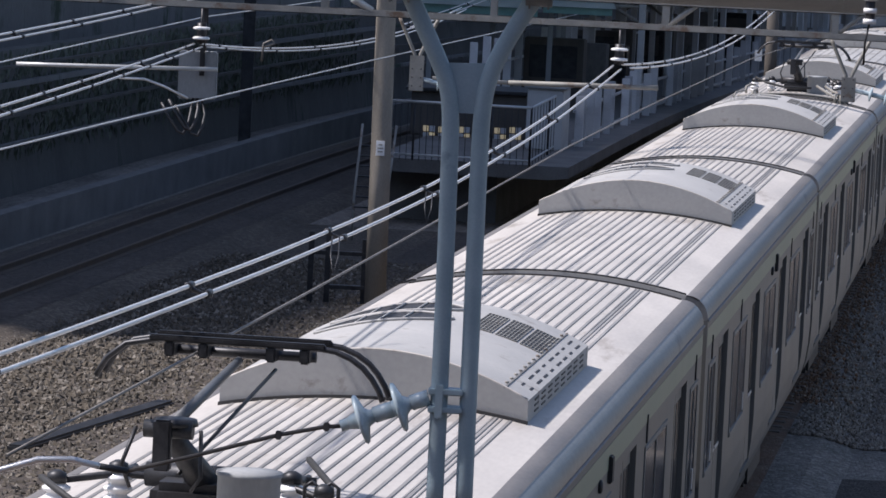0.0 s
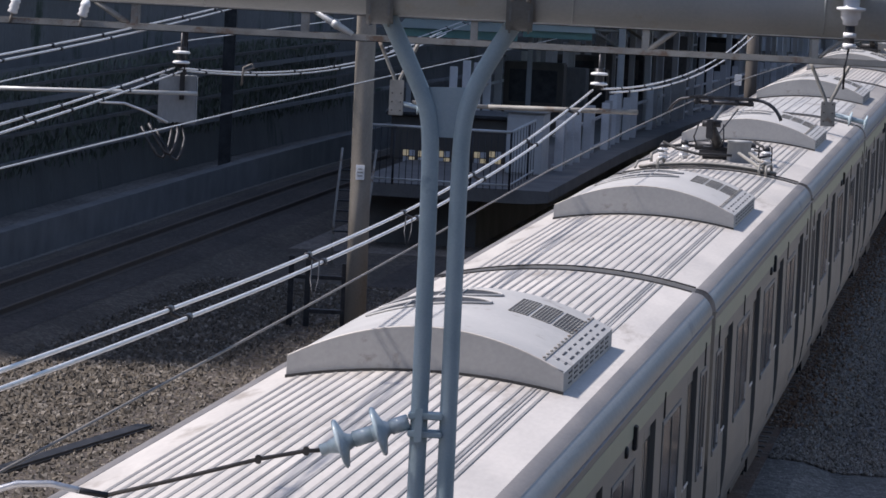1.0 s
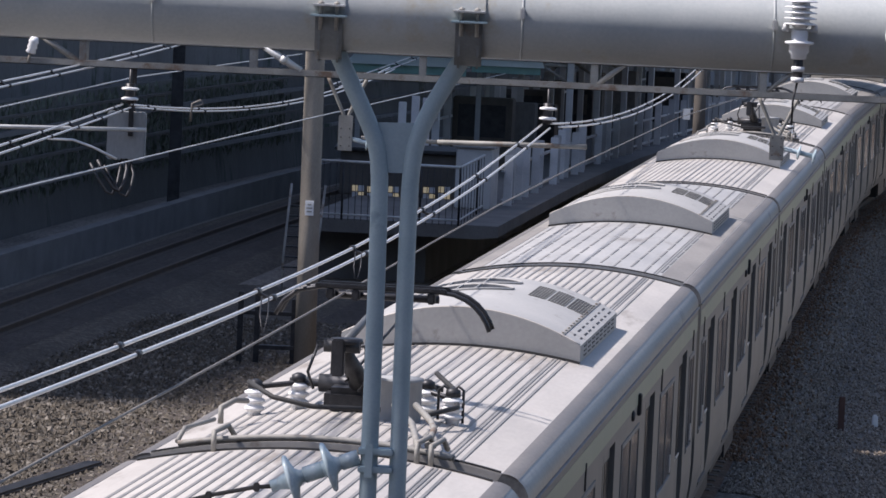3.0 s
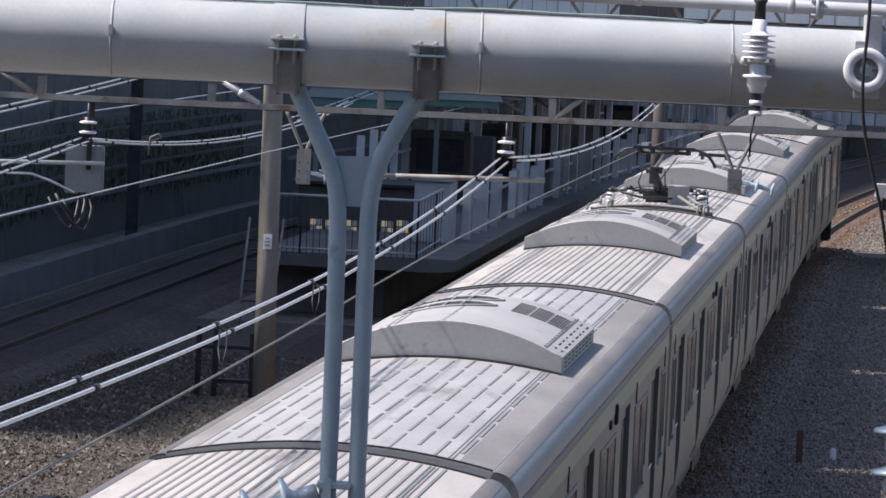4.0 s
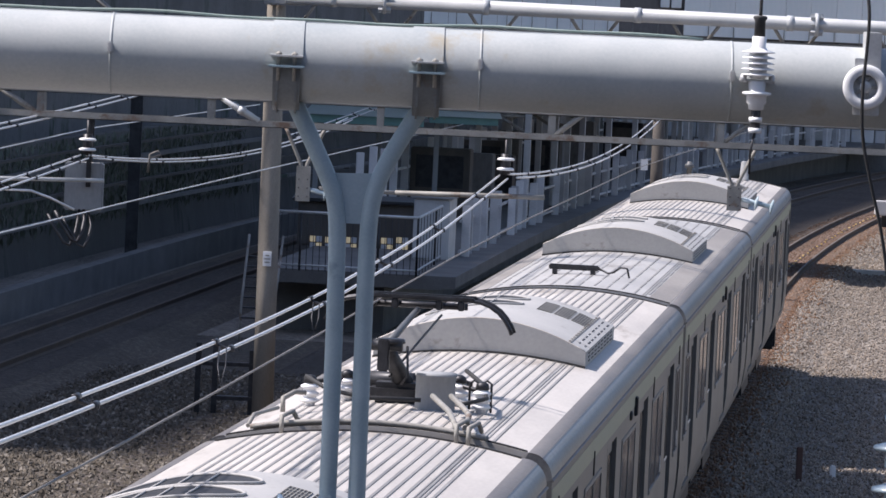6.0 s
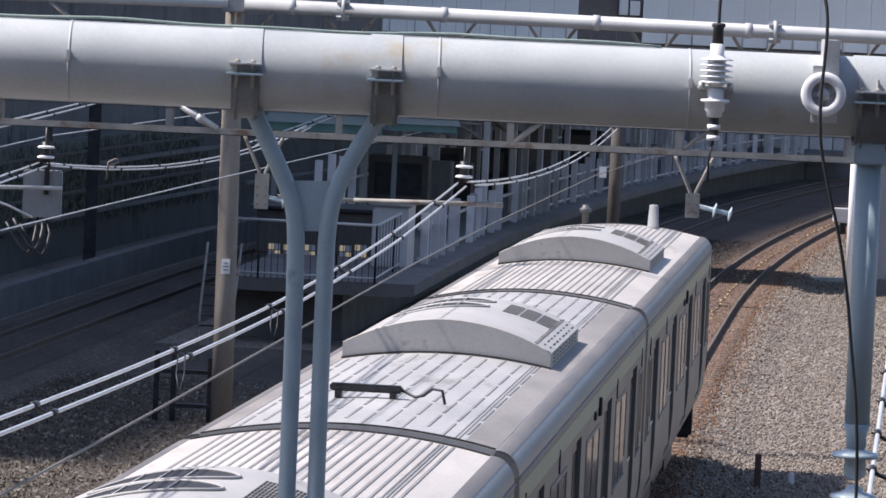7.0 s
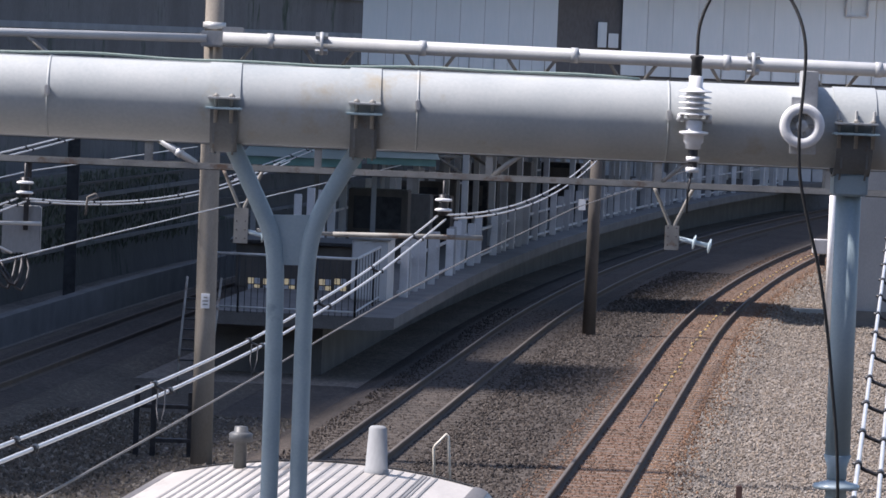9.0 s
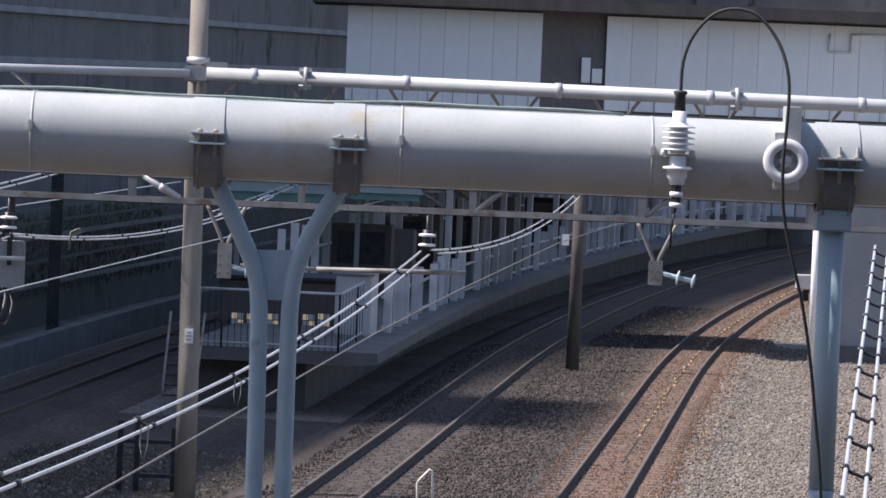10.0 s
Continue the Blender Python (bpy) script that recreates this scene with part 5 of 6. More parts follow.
def make_sides(car):
    cove = [(1.27, 3.60)] + [(1.27 + 0.205 * math.sin(a), 3.39 + 0.21 * math.cos(a)) for a in (math.pi / 2 * i / 8 for i in range(1, 9))] + [(1.44, 3.37), (1.22, 3.5)]
    body = [(1.475, 3.38), (1.475, 1.6), (1.462, 1.35), (1.43, 1.1), (1.39, 0.95), (1.3, 0.95), (1.38, 1.4), (1.40, 3.37)]
    doors = (-7.41, -2.47, 2.47, 7.41)
    for s in (-1, 1):
        bm = bmesh.new()
        extrude(bm, [(s * x, z) for x, z in cove], -LC, LC, closed=True, caps=True)
        part("cove", bm, "cove", car, "metallic rounded roof edge", smooth=True)
        # the upper cove's shade, laid on as a dark strip
        bm = bmesh.new()
        arc = [(1.27 + 0.205 * math.sin(a), 3.39 + 0.21 * math.cos(a)) for a in (math.pi / 2 * i / 20 for i in range(0, 9))]
        extrude(bm, [(s * x * 1.0015, z + 0.003) for x, z in arc] + [(s * (x - 0.01), z - 0.01) for x, z in arc[::-1]], -LC, LC, closed=True, caps=True)
        part("edge_strip", bm, "edge", car, "dark grey strip painting the shade along the roof edge", smooth=True)
        # wall in bays between the doors, so that the doors sit back
        ys = [-LC] + [y for d in doors for y in (d - 0.66, d + 0.66)] + [LC]
        for a, b in zip(ys[::2], ys[1::2]):
            bm = bmesh.new()
            extrude(bm, [(s * x, z) for x, z in body], a, b, closed=True, caps=True)
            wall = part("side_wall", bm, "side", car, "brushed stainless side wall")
        for d in doors:
            bm = bmesh.new()
            extrude(bm, [(s * x, z) for x, z in [(1.475, 3.38), (1.475, 3.04), (1.40, 3.04), (1.40, 3.37)]], d - 0.66, d + 0.66, closed=True, caps=True)
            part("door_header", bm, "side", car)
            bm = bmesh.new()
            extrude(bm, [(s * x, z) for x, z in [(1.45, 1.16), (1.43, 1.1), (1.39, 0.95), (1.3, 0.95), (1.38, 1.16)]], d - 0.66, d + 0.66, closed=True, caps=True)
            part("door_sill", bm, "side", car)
        bm = bmesh.new()
        box(bm, s * 1.4755, -LC + 0.05, 3.12, s * 1.4785, LC - 0.05, 3.30)
        part("stripe", bm, "stripe", wall, "pale yellow-green stripe")
        bm = bmesh.new()
        box(bm, s * 1.47, -LC, 3.365, s * 1.492, LC, 3.385, 0.004)
        part("gutter", bm, "rib", wall)
        if s < 0:
            continue
        for d in doors:
            door = None
            for q in (-1, 1):
                bm = bmesh.new()
                box(bm, 1.405, d + min(0, q * 0.64) + 0.006, 1.17, 1.432, d + max(0, q * 0.64) - 0.006, 3.03, 0.006)
                door = part("door", bm, "side", car, "recessed sliding door leaf")
                bm = bmesh.new()
                box(bm, 1.432, d + q * 0.33 - 0.235, 1.93, 1.437, d + q * 0.33 + 0.235, 2.9, 0.002)
                part("pane", bm, "glass", door)
                # bright aluminium sill, pale enough to hold the white glint there
                bm = bmesh.new()
                box(bm, 1.432, d + q * 0.33 - 0.25, 1.895, 1.442, d + q * 0.33 + 0.25, 1.925, 0.003)
                part("sill", bm, "wire", door)
        for y, w in ((-4.94, 1.0), (0, 1.0), (4.94, 1.0), (-8.9, 0.38), (8.9, 0.38)):
            bm = bmesh.new()
            for a in (box(bm, 1.46, y - w - 0.05, 1.86, 1.485, y - w, 2.93, 0.004), box(bm, 1.46, y + w, 1.86, 1.485, y + w + 0.05, 2.93, 0.004), box(bm, 1.46, y - w, 2.88, 1.485, y + w, 2.93, 0.004), box(bm, 1.46, y - w, 1.86, 1.49, y + w, 1.91, 0.004)):
                pass
            win = part("window", bm, "frame", car)
            bm = bmesh.new()
            box(bm, 1.462, y - w, 1.91, 1.478, y + w, 2.88)
            part("pane", bm, "glass", win)
            bm = bmesh.new()
            box(bm, 1.47, y - 0.02, 1.91, 1.486, y + 0.02, 2.88, 0.003)
            part("mullion", bm, "frame", win)
            # small bright tab in place of the white glint at the window's foot
            for z in (2.02,):
                bm = bmesh.new()
                box(bm, 1.476, y + w - 0.10, 1.93, 1.484, y + w - 0.03, 2.12, 0.003)
                part("catch", bm, "wire", win, "bright tab standing for a glint")
        for y in (-9.0, -4.94, 4.0, 9.0):
            bm = bmesh.new()
            box(bm, 1.476, y - 0.03, 2.95, 1.488, y + 0.03, 3.18, 0.003)
            part("vent_slot", bm, "dark", car)
        bm = bmesh.new()
        box(bm, 1.47, 0.75, 3.02, 1.51, 0.9, 3.22, 0.01)
        part("side_lamp", bm, "dark", car, "dark side indicator lamp")
        bm = bmesh.new()
        lathe(bm, [(0.05, 0), (0.05, 0.02), (0.03, 0.03)], 12, pose(1.474, 0.1, 3.08, 0, 90, 0))
        part("side_button", bm, "dark", car)


def make_ends(car, tail):
    for s in (-1, 1):
        # end walls black: the gap's shade is put into their colour
        bm = bmesh.new()
        prof = [(-1.39, 0.95), (1.39, 0.95), (1.40, 3.4), (1.2, 3.5), (-1.2, 3.5), (-1.40, 3.4)]
        extrude(bm, prof, s * LC - s * 0.14, s * LC - s * 0.06, closed=True, caps=True)
        part("end_wall", bm, "black", car)
        if not (tail and s > 0):
            bm = bmesh.new()
            box(bm, -0.6, min(s * LC - s * 0.06, s * (LC + 0.26)), 1.1, 0.6, max(s * LC - s * 0.06, s * (LC + 0.26)), 3.2, 0.03)
            part("gangway", bm, "rubber", car, "black rubber gangway bellows")
    if tail:
        bm = bmesh.new()
        out = [(1.40, 1.1), (1.475, 1.4), (1.475, 3.39), (1.42, 3.53), (1.27, 3.6)] + [(1.27 - 2.54 * i / 12, roof_z(1.27 - 2.54 * i / 12)) for i in range(1, 13)] + [(-1.42, 3.53), (-1.475, 3.39), (-1.475, 1.4), (-1.40, 1.1)]
        a = [bm.verts.new((x * 1.004, LC + 0.0, 0.95 + (z - 0.95) * 1.003)) for x, z in out]
        b = [bm.verts.new((x * 0.985, LC + 0.07, 0.95 + (z - 0.95) * 0.985)) for x, z in out]
        for i in range(len(out)):
            bm.faces.new((a[i], a[(i + 1) % len(out)], b[(i + 1) % len(out)], b[i]))
        bm.faces.new(a[::-1])
        bm.faces.new(b)
        part("cab_front", bm, "black", car, "dark rounded cab end")
        bm = bmesh.new()
        box(bm, -1.3, LC - 0.5, 0.25, 1.3, LC - 0.1, 0.95, 0.05)
        part("skirt", bm, "black", car)


def make_under(car):
    bm = bmesh.new()
    for y0, y1, z0 in ((-4.4, -1.6, 0.35), (-1.2, 1.8, 0.45), (2.2, 4.6, 0.32)):
        box(bm, -1.2, y0, z0, 1.2, y1, 0.93, 0.04)
    box(bm, -1.3, -LC + 0.3, 0.85, 1.3, LC - 0.3, 0.95)
    part("underfloor_equipment", bm, "black", car)
    for y in (-6.9, 6.9):
        bm = bmesh.new()
        box(bm, -1.05, y - 1.5, 0.45, -0.9, y + 1.5, 0.75, 0.04)
        box(bm, 0.9, y - 1.5, 0.45, 1.05, y + 1.5, 0.75, 0.04)
        box(bm, -0.9, y - 0.2, 0.5, 0.9, y + 0.2, 0.88, 0.03)
        bogie = part("bogie", bm, "black", car)
        for w in (-1.05, 1.05):
            for s in (-1, 1):
                bm = bmesh.new()
                lathe(bm, [(0.2, -0.06), (0.43, -0.06), (0.43, 0.05), (0.455, 0.07), (0.2, 0.07)], 24, pose(s * 0.57, y + w, 0.432, 0, -90 * s, 0))
                part("wheel", bm, "black", bogie)


def make_ac(car, y_mid=0.9):
    la, wa = 2.08, 1.07
    us = [-wa + 2 * wa * i / 32 for i in range(33)]
    bm = bmesh.new()
    prof = [(-wa, 3.60)] + [(u, ac_z(u)) for u in us] + [(wa, 3.60)]
    extrude(bm, prof, -la + 0.03, la, closed=True, caps=True)
    body = part("air_conditioner", bm, "ac", car, "grey arched roof air conditioner", smooth=True)
    bm = bmesh.new()
    prof = [(-wa - 0.006, 3.62)] + [(u * 1.005, ac_z(u) + 0.006) for u in us] + [(wa + 0.006, 3.62)]
    extrude(bm, prof, -la, -la + 0.03, closed=True, caps=True)
    part("front_plate", bm, "ac", body, smooth=True)
    bm = bmesh.new()
    prof = [(u * 1.01, roof_z(u) - 0.005) for u in us] + [(u * 1.01, roof_z(u) + 0.022) for u in us[::-1]]
    extrude(bm, prof, -la - 0.03, -la + 0.005, closed=True, caps=True)
    part("front_seal", bm, "rubber", body)
    bm = bmesh.new()
    box(bm, wa - 0.02, -la, 3.56, wa + 0.03, la, 3.63, 0.005)
    part("base_rail", bm, "ac", body)

    def on_top(u0, u1, y0, y1, dz, th=0.006, n=6):
        b = bmesh.new()
        top = [(u0 + (u1 - u0) * i / n, ac_z(u0 + (u1 - u0) * i / n) + dz) for i in range(n + 1)]
        extrude(b, top + [(u, z - th) for u, z in top[::-1]], y0, y1, closed=True, caps=True)
        return b
    # three mesh grilles
    for i in range(3):
        u0 = 0.36 + i * 0.185
        g = part("grille", on_top(u0, u0 + 0.155, 0.35, 1.5, 0.004), "dark", body, "dark square mesh grille")
        b = bmesh.new()
        for j in range(9):
            y = 0.35 + j * 0.1437
            top = [(u0 + 0.155 * q / 3, ac_z(u0 + 0.155 * q / 3) + 0.009) for q in range(4)]
            extrude(b, top + [(u, z - 0.006) for u, z in top[::-1]], y - 0.006, y + 0.006, closed=True, caps=True)
        for j in range(7):
            u = u0 + 0.155 * j / 6
            extrude(b, [(u - 0.003, ac_z(u) + 0.003), (u - 0.003, ac_z(u) + 0.009), (u + 0.003, ac_z(u) + 0.009), (u + 0.003, ac_z(u) + 0.003)], 0.35, 1.5, closed=True, caps=True)
        part("mesh", b, "lattice", g)
    # two round fan openings with a cross bar
    for cy, rr in ((0.62, 0.34), (1.42, 0.34)):
        b = bmesh.new()
        ring = [(-0.33 + 0.52 * math.cos(a), cy + rr * math.sin(a)) for a in (math.tau * i / 28 for i in range(28))]
        rows = [[b.verts.new((-0.33 + (u + 0.33) * q, cy + (y - cy) * q, ac_z(-0.33 + (u + 0.33) * q) + 0.005)) for u, y in ring] for q in (1.0, 0.8, 0.6, 0.4, 0.2)]
        for r0, r1 in zip(rows, rows[1:]):
            for i in range(28):
                b.faces.new((r0[i], r0[(i + 1) % 28], r1[(i + 1) % 28], r1[i]))
        b.faces.new(rows[-1])
        fan = part("fan_opening", b, "dark", body, "round dark fan opening")
        b = bmesh.new()
        rim = [Vector((u, y, ac_z(u) + 0.01)) for u, y in ring]
        tube(b, rim + [rim[0]], 0.012, 6, caps=False)
        for q in (-0.18, 0, 0.18):
            tube(b, [Vector((-0.33 + q, cy - rr * math.sqrt(1 - (q / 0.52) ** 2), ac_z(-0.33 + q) + 0.012)), Vector((-0.33 + q, cy + rr * math.sqrt(1 - (q / 0.52) ** 2), ac_z(-0.33 + q) + 0.012))], 0.008, 5)
        part("guard", b, "ac", fan)
    # slots along the sloping edge and on the side
    for j in range(8):
        y = -1.6 + j * 0.44
        for u0, u1 in ((0.96, 0.975), (1.02, 1.036)):
            b = on_top(u0, u1, y + 0.06, y + 0.06 + (0.16, 0.28, 0.22)[j % 3], 0.003, n=1)
            part("slot", b, "dark", body)
    b = bmesh.new()
    for j in range(8):
        for z in (3.68, 3.72, 3.76):
            y = -1.62 + j * 0.44
            box(b, wa + 0.001, y, z, wa + 0.006, y + 0.24, z + 0.012)
    tagged(part("side_louvre", b, "dark", body), kind="stuff")
    b = bmesh.new()
    for j in range(14):
        y = -1.8 + j * 0.275
        lathe(b, [(0.014, 0), (0.014, 0.012), (0.006, 0.014)], 6, pose(0.89, y, ac_z(0.89) + 0.002))
    extrude(b, [(0.90, ac_z(0.90)), (0.90, ac_z(0.90) + 0.008), (0.91, ac_z(0.91) + 0.008), (0.91, ac_z(0.91))], -la, la, closed=True, caps=True)
    part("edge_bolts", b, "lattice", body)
    b = bmesh.new()
    tube(b, [(u * 1.0, -la + 0.012, ac_z(u) + 0.01) for u in us], 0.012, 6)
    part("front_lip", b, "roof", body)
    body.location.y = y_mid


def pantograph(car, y0=-7.4):
    """A single-arm pantograph, raised a little, with its roof gear."""
    zr = 3.74
    p = new("pantograph")
    p.parent = car
    p["label"] = "black single-arm pantograph raised against the wire"

    def add(name, b, mat, label=""):
        return part(name, b, mat, p, label)
    for x, yy in ((-0.87, -0.1), (-0.58, 0.2), (0.43, 0.1), (0.66, -0.2)):
        b = bmesh.new()
        y = y0 + yy
        zz = roof_z(x)
        pr = [(0.05, zz - 0.02), (0.05, zz + 0.03)]
        for k in range(3):
            q = zz + 0.035 + k * 0.06
            pr += [(0.055, q), (0.082, q + 0.014), (0.082, q + 0.03), (0.055, q + 0.044)]
        pr += [(0.05, zz + 0.215), (0.03, zz + 0.22)]
        lathe(b, pr, 18, Matrix.Translation((x, y, 0)))
        o = add("insulator", b, "porcelain", "white ribbed insulator")
        b = bmesh.new()
        lathe(b, [(0.06, zz + 0.21), (0.055, zz + 0.26), (0.02, zz + 0.28)], 14, Matrix.Translation((x, y, 0)))
        part("cap", b, "black", o)
    b = bmesh.new()
    tube(b, [(-0.87, y0 - 0.1, 3.9), (-0.58, y0 + 0.2, 3.92), (0.43, y0 + 0.1, 3.92), (0.66, y0 - 0.2, 3.9)], 0.022, 8)
    tube(b, [(-0.7, y0 + 0.55, 3.9), (0.5, y0 + 0.55, 3.9)], 0.025, 8)
    tube(b, [(-0.58, y0 + 0.2, 3.92), (-0.58, y0 + 0.7, 3.9)], 0.022, 8)
    tube(b, [(0.43, y0 + 0.1, 3.92), (0.43, y0 + 0.7, 3.9)], 0.022, 8)
    add("base_frame", b, "black")
    b = bmesh.new()
    box(b, -0.34, y0 - 0.15, 3.74, 0.16, y0 + 0.45, 3.93, 0.05)
    tube(b, [(-0.42, y0 + 0.2, 3.93), (0.2, y0 + 0.2, 3.93)], 0.07, 12)
    add("spring_box", b, "black")
    # lower arm leans towards the elbow, upper arm back to the head
    el = Vector((-0.14, y0 - 0.7, 4.30))
    b = bmesh.new()
    tube(b, [(-0.06, y0 + 0.25, 3.8), (-0.08, y0 - 0.05, 3.98), el], 0.12, 14, r2=0.05)
    box(b, el.x - 0.065, el.y - 0.1, el.z - 0.22, el.x + 0.035, el.y - 0.03, el.z + 0.06, 0.012)
    tube(b, [el + Vector((-0.13, 0, 0)), el + Vector((0.14, 0, 0))], 0.05, 14)
    lathe(b, [(0.03, 0.04), (0.12, 0.035), (0.13, 0.0), (0.03, -0.02)], 16, Matrix.Translation(el + Vector((0.03, 0.05, 0.02))))
    add("lower_arm", b, "black")
    hd = Vector((-0.1, y0 + 1.3, 4.55))
    b = bmesh.new()
    tube(b, [el, hd + Vector((0, -0.05, -0.06))], 0.034, 10, r2=0.026)
    add("upper_arm", b, "armgrey", "dark grey upper arm")
    b = bmesh.new()
    tube(b, [(-0.15, y0 - 0.3, 4.0), (0.12, y0 + 1.25, 4.45)], 0.012, 6)
    tube(b, [el + Vector((-0.18, 0.02, 0.0)), el + Vector((-0.24, -0.05, -0.2)), el + Vector((-0.2, 0.0, -0.33))], 0.012, 6)
    tube(b, [el + Vector((0.18, 0.02, 0.0)), el + Vector((0.2, -0.05, -0.25)), el + Vector((0.14, 0.0, -0.33))], 0.012, 6)
    add("link_rod", b, "black")
    head = bmesh.new()
    for yy in (-0.13, 0.13):
        tube(head, [(-0.93, hd.y + yy, 4.36), (-0.87, hd.y + yy, 4.47), (-0.76, hd.y + yy, 4.56), (-0.56, hd.y + yy, 4.6), (0.36, hd.y + yy, 4.6), (0.48, hd.y + yy, 4.585), (0.57, hd.y + yy, 4.55), (0.645, hd.y + yy, 4.50), (0.70, hd.y + yy, 4.44), (0.745, hd.y + yy, 4.37), (0.77, hd.y + yy, 4.31)], 0.018, 8)
        box(head, -0.62, hd.y + yy - 0.025, 4.59, 0.42, hd.y + yy + 0.025, 4.625, 0.008)
    tube(head, [(-0.55, hd.y, 4.53), (0.35, hd.y, 4.53)], 0.03, 8)
    for x in (-0.5, -0.3, 0.1, 0.3):
        box(head, x - 0.03, hd.y - 0.15, 4.5, x + 0.03, hd.y + 0.15, 4.59, 0.01)
    add("collector_head", head, "black", "black collector head with curved horns")
    # grey canister and arrester
    b = bmesh.new()
    lathe(b, [(0.17, 3.72), (0.175, 3.74), (0.175, 4.03), (0.185, 4.035), (0.185, 4.06), (0.02, 4.07)], 28, Matrix.Translation((0.27, y0 - 0.4, 0)))
    add("canister", b, "pierc", "grey round canister")
    b = bmesh.new()
    for x in (0.55, 0.66):
        tube(b, [(x, y0 - 0.2, 3.74), (x, y0 - 0.2, 3.97), (x + 0.04, y0 - 0.2, 4.0), (x + 0.08, y0 - 0.2, 3.97), (x + 0.08, y0 - 0.2, 3.72)], 0.012, 6)
    add("guard_hoop", b, "black")
    # conduits across the roof end
    b = bmesh.new()
    for yy, z0 in ((-2.75, 0.07), (-2.55, 0.05)):
        tube(b, [(u, y0 + yy, roof_z(u) + z0) for u in np.linspace(-1.0, 0.95, 14)], 0.022, 8)
    for u in (-0.72, 0.72, 0.82):
        tube(b, [(u, y0 - 2.9, roof_z(u)), (u, y0 - 2.9, roof_z(u) + 0.14), (u + 0.05, y0 - 2.6, roof_z(u) + 0.16), (u + 0.05, y0 - 2.3, roof_z(u) + 0.06)], 0.02, 8)
    tube(b, [(0.45, y0 - 0.8, 3.9), (0.62, y0 - 1.2, 3.82), (0.72, y0 - 1.9, 3.84), (0.76, y0 - 2.6, 3.8)], 0.025, 8)
    tube(b, [(0.3, y0 - 0.9, 3.9), (0.5, y0 - 1.4, 3.82), (0.62, y0 - 2.2, 3.82), (0.7, y0 - 2.7, 3.8)], 0.025, 8)
    tube(b, [(-0.95, y0 - 1.2, 3.72), (-0.95, y0 - 1.2, 3.84), (-0.88, y0 - 1.0, 3.88), (-0.82, y0 - 0.8, 3.86)], 0.022, 8)
    tube(b, [(-1.1, y0 - 2.2, 3.68), (-1.08, y0 - 2.0, 3.76), (-0.95, y0 - 1.5, 3.78)], 0.018, 8)
    add("conduit", b, "lattice", "grey roof conduits")
    b = bmesh.new()
    tube(b, [(0.42, y0 + 0.75, 4.0), (0.62, y0 + 0.3, 3.92), (0.72, y0 - 0.4, 3.86), (0.55, y0 - 0.9, 3.84)], 0.02, 8)
    tube(b, [(-0.82, y0 - 0.75, 4.0), (-0.6, y0 - 1.0, 3.92), (-0.3, y0 - 0.95, 3.86), (0.2, y0 - 0.9, 3.86)], 0.02, 8)
    add("power_lead", b, "rubber")


def antenna(car):
    b = bmesh.new()
    box(b, -0.5, -7.0, 3.80, 0.16, -6.88, 3.87, 0.015)
    bar = part("antenna_bar", b, "black", car, "dark rooftop antenna bar")
    b = bmesh.new()
    for u in (-0.42, 0.08):
        box(b, u - 0.03, -7.02, roof_z(u) - 0.02, u + 0.03, -6.86, 3.81, 0.006)
    part("feet", b, "black", bar)
    b = bmesh.new()
    tube(b, [(0.16, -6.94, 3.83), (0.28, -6.98, 3.78), (0.36, -7.02, 3.80), (0.45, -7.08, 3.87), (0.54, -7.12, 3.86), (0.57, -7.14, 3.74)], 0.014, 8)
    part("lead", b, "black", bar)


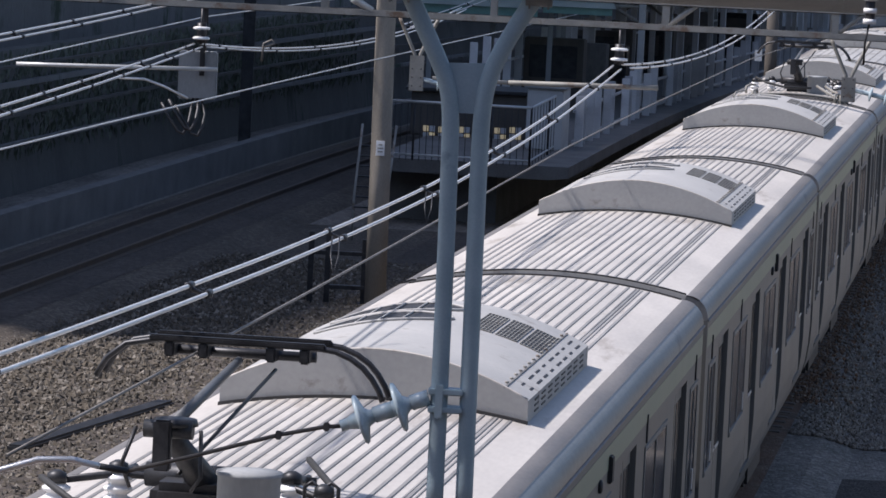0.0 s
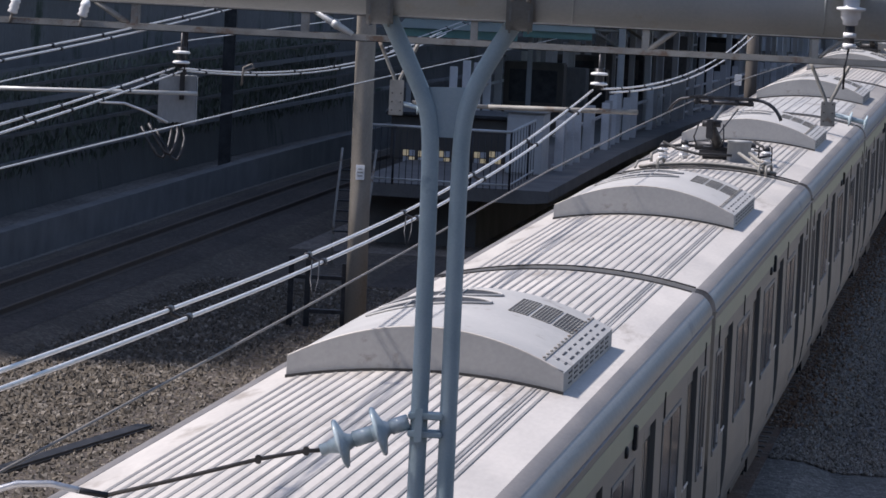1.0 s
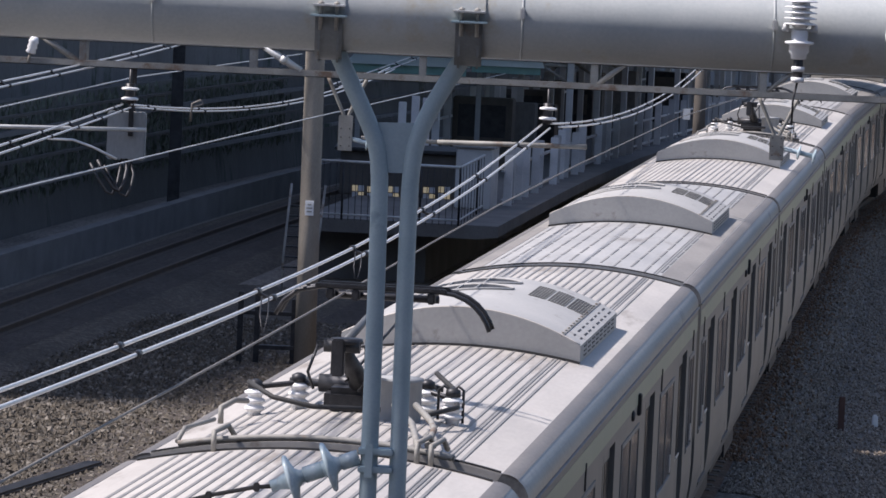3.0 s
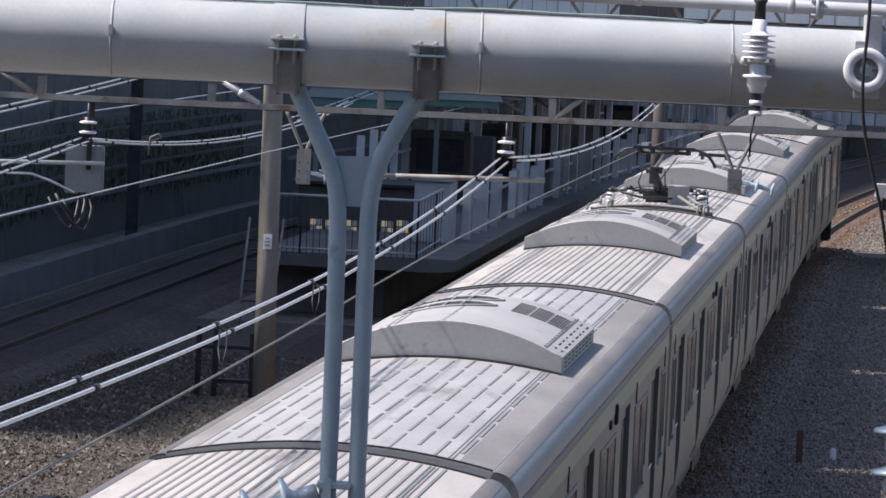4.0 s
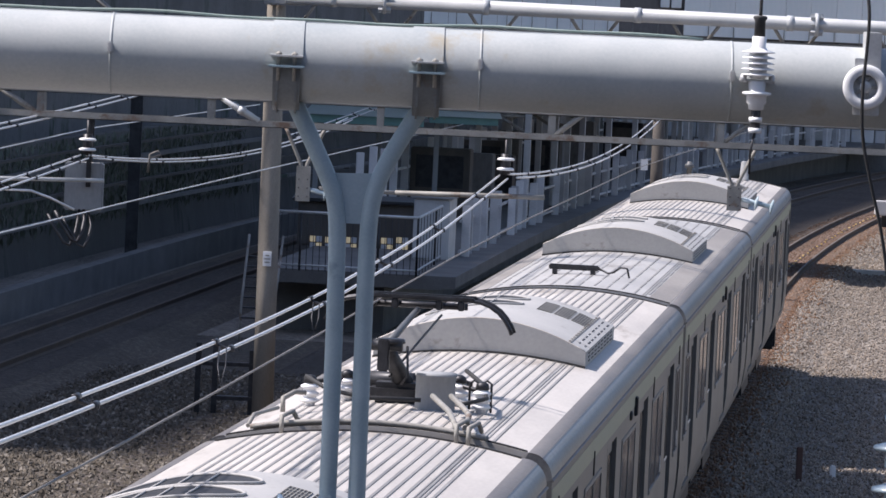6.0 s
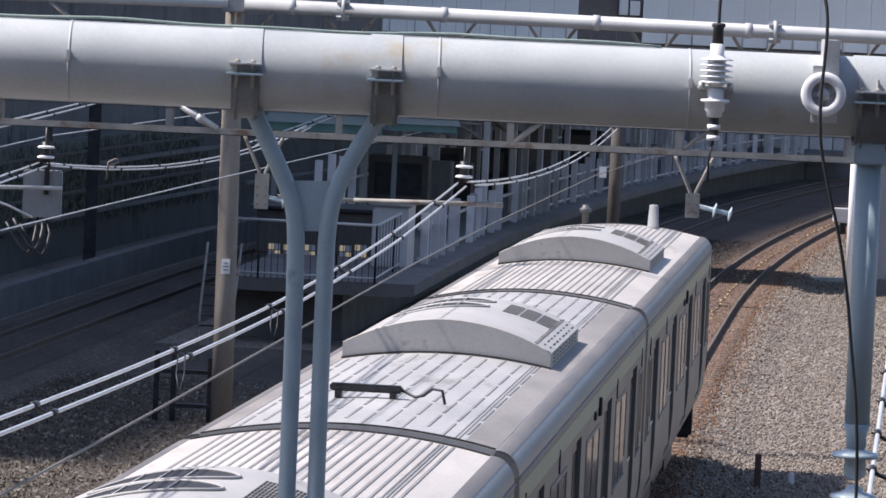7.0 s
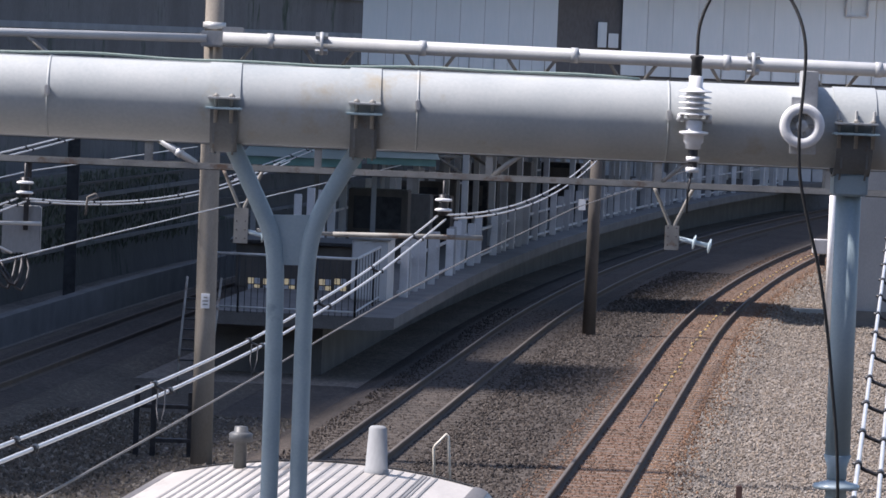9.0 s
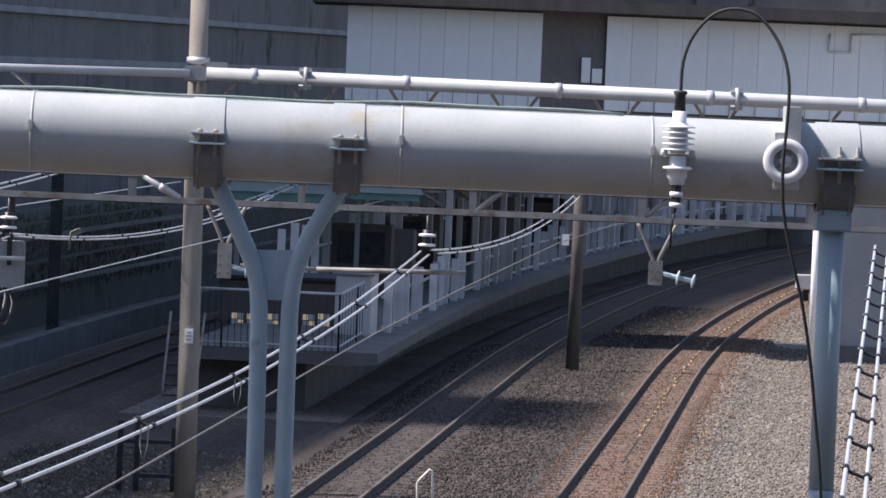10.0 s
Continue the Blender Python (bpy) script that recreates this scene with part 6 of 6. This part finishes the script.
def tail_gear(car):
    b = bmesh.new()
    lathe(b, [(0.055, 3.66), (0.055, 3.93), (0.10, 3.935), (0.10, 4.0), (0.085, 4.01), (0.06, 4.02), (0.055, 4.06), (0.02, 4.065)], 20, Matrix.Translation((-0.64, 9.2, 0)))
    part("whistle_post", b, "armgrey", car, "dark grey capped rooftop post")
    b = bmesh.new()
    lathe(b, [(0.10, 3.66), (0.105, 3.76), (0.095, 3.765), (0.075, 4.1), (0.06, 4.12), (0.01, 4.125)], 20, Matrix.Translation((0.5, 9.2, 0)))
    part("radio_antenna", b, "pierc", car, "grey conical radio antenna")


def build_car(k):
    label = {0: "tail car of the train with rooftop antenna posts", 1: "train car with grey roof and a dark rooftop antenna bar", 4: "commuter train car with grey roof and broken ribs"}.get(
        k, "train car with a raised black pantograph" if k in (2, 5, 8) else "commuter train car with pale ribbed roof and stainless sides")
    car = thing("train_car", label, "train car", group="cars of the train")
    y_ac = -0.4 if k == 0 else 0.9
    make_roof(car, k in (1, 4), y_ac)
    make_sides(car)
    make_ends(car, k == 0)
    make_under(car)
    make_ac(car, y_ac)
    if k in (2, 5, 8):
        pantograph(car)
    if k == 1:
        antenna(car)
    if k == 0:
        tail_gear(car)
    return car


CARS = {3: build_car(3)}
for k in (6, 7):
    CARS[k] = copy_thing(CARS[3], pose(0, 0, 0))
CARS[2] = build_car(2)
for k in (5, 8):
    CARS[k] = copy_thing(CARS[2], pose(0, 0, 0))
CARS[4] = build_car(4)
CARS[1] = build_car(1)
CARS[0] = build_car(0)


# how far the train runs ahead of or behind an even pull, second by second
UNEVEN = ((0, 0.1), (0.5, 0.11), (1, 0.16), (2, 0.0), (3.5, 0.06), (4, 0.24), (4.5, 0.18), (5, 0.2), (6.5, 0.08), (7, 0.16), (7.5, 0.22), (8, 0.3), (8.5, 0.12), (10, 0.1))


def middle(k, t):
    """Where the middle of car k (from the tail) is on its line at t seconds."""
    return 193.576 - 16.026 * t - 0.2409 * t * t - 20.0 * k + float(np.interp(t, [a for a, b in UNEVEN], [b for a, b in UNEVEN]))


def motions():
    for k, car in CARS.items():
        rows = []
        for i in range(41):
            t = i * 0.25
            s = middle(k, t)
            a, b = line(s - 6.9)[0], line(s + 6.9)[0]
            d = b - a
            rows.append((t, Matrix.Translation((a + b) / 2) @ Matrix.Rotation(-math.atan2(d.x, d.y), 4, "Z")))
        walk(car, rows)


motions()
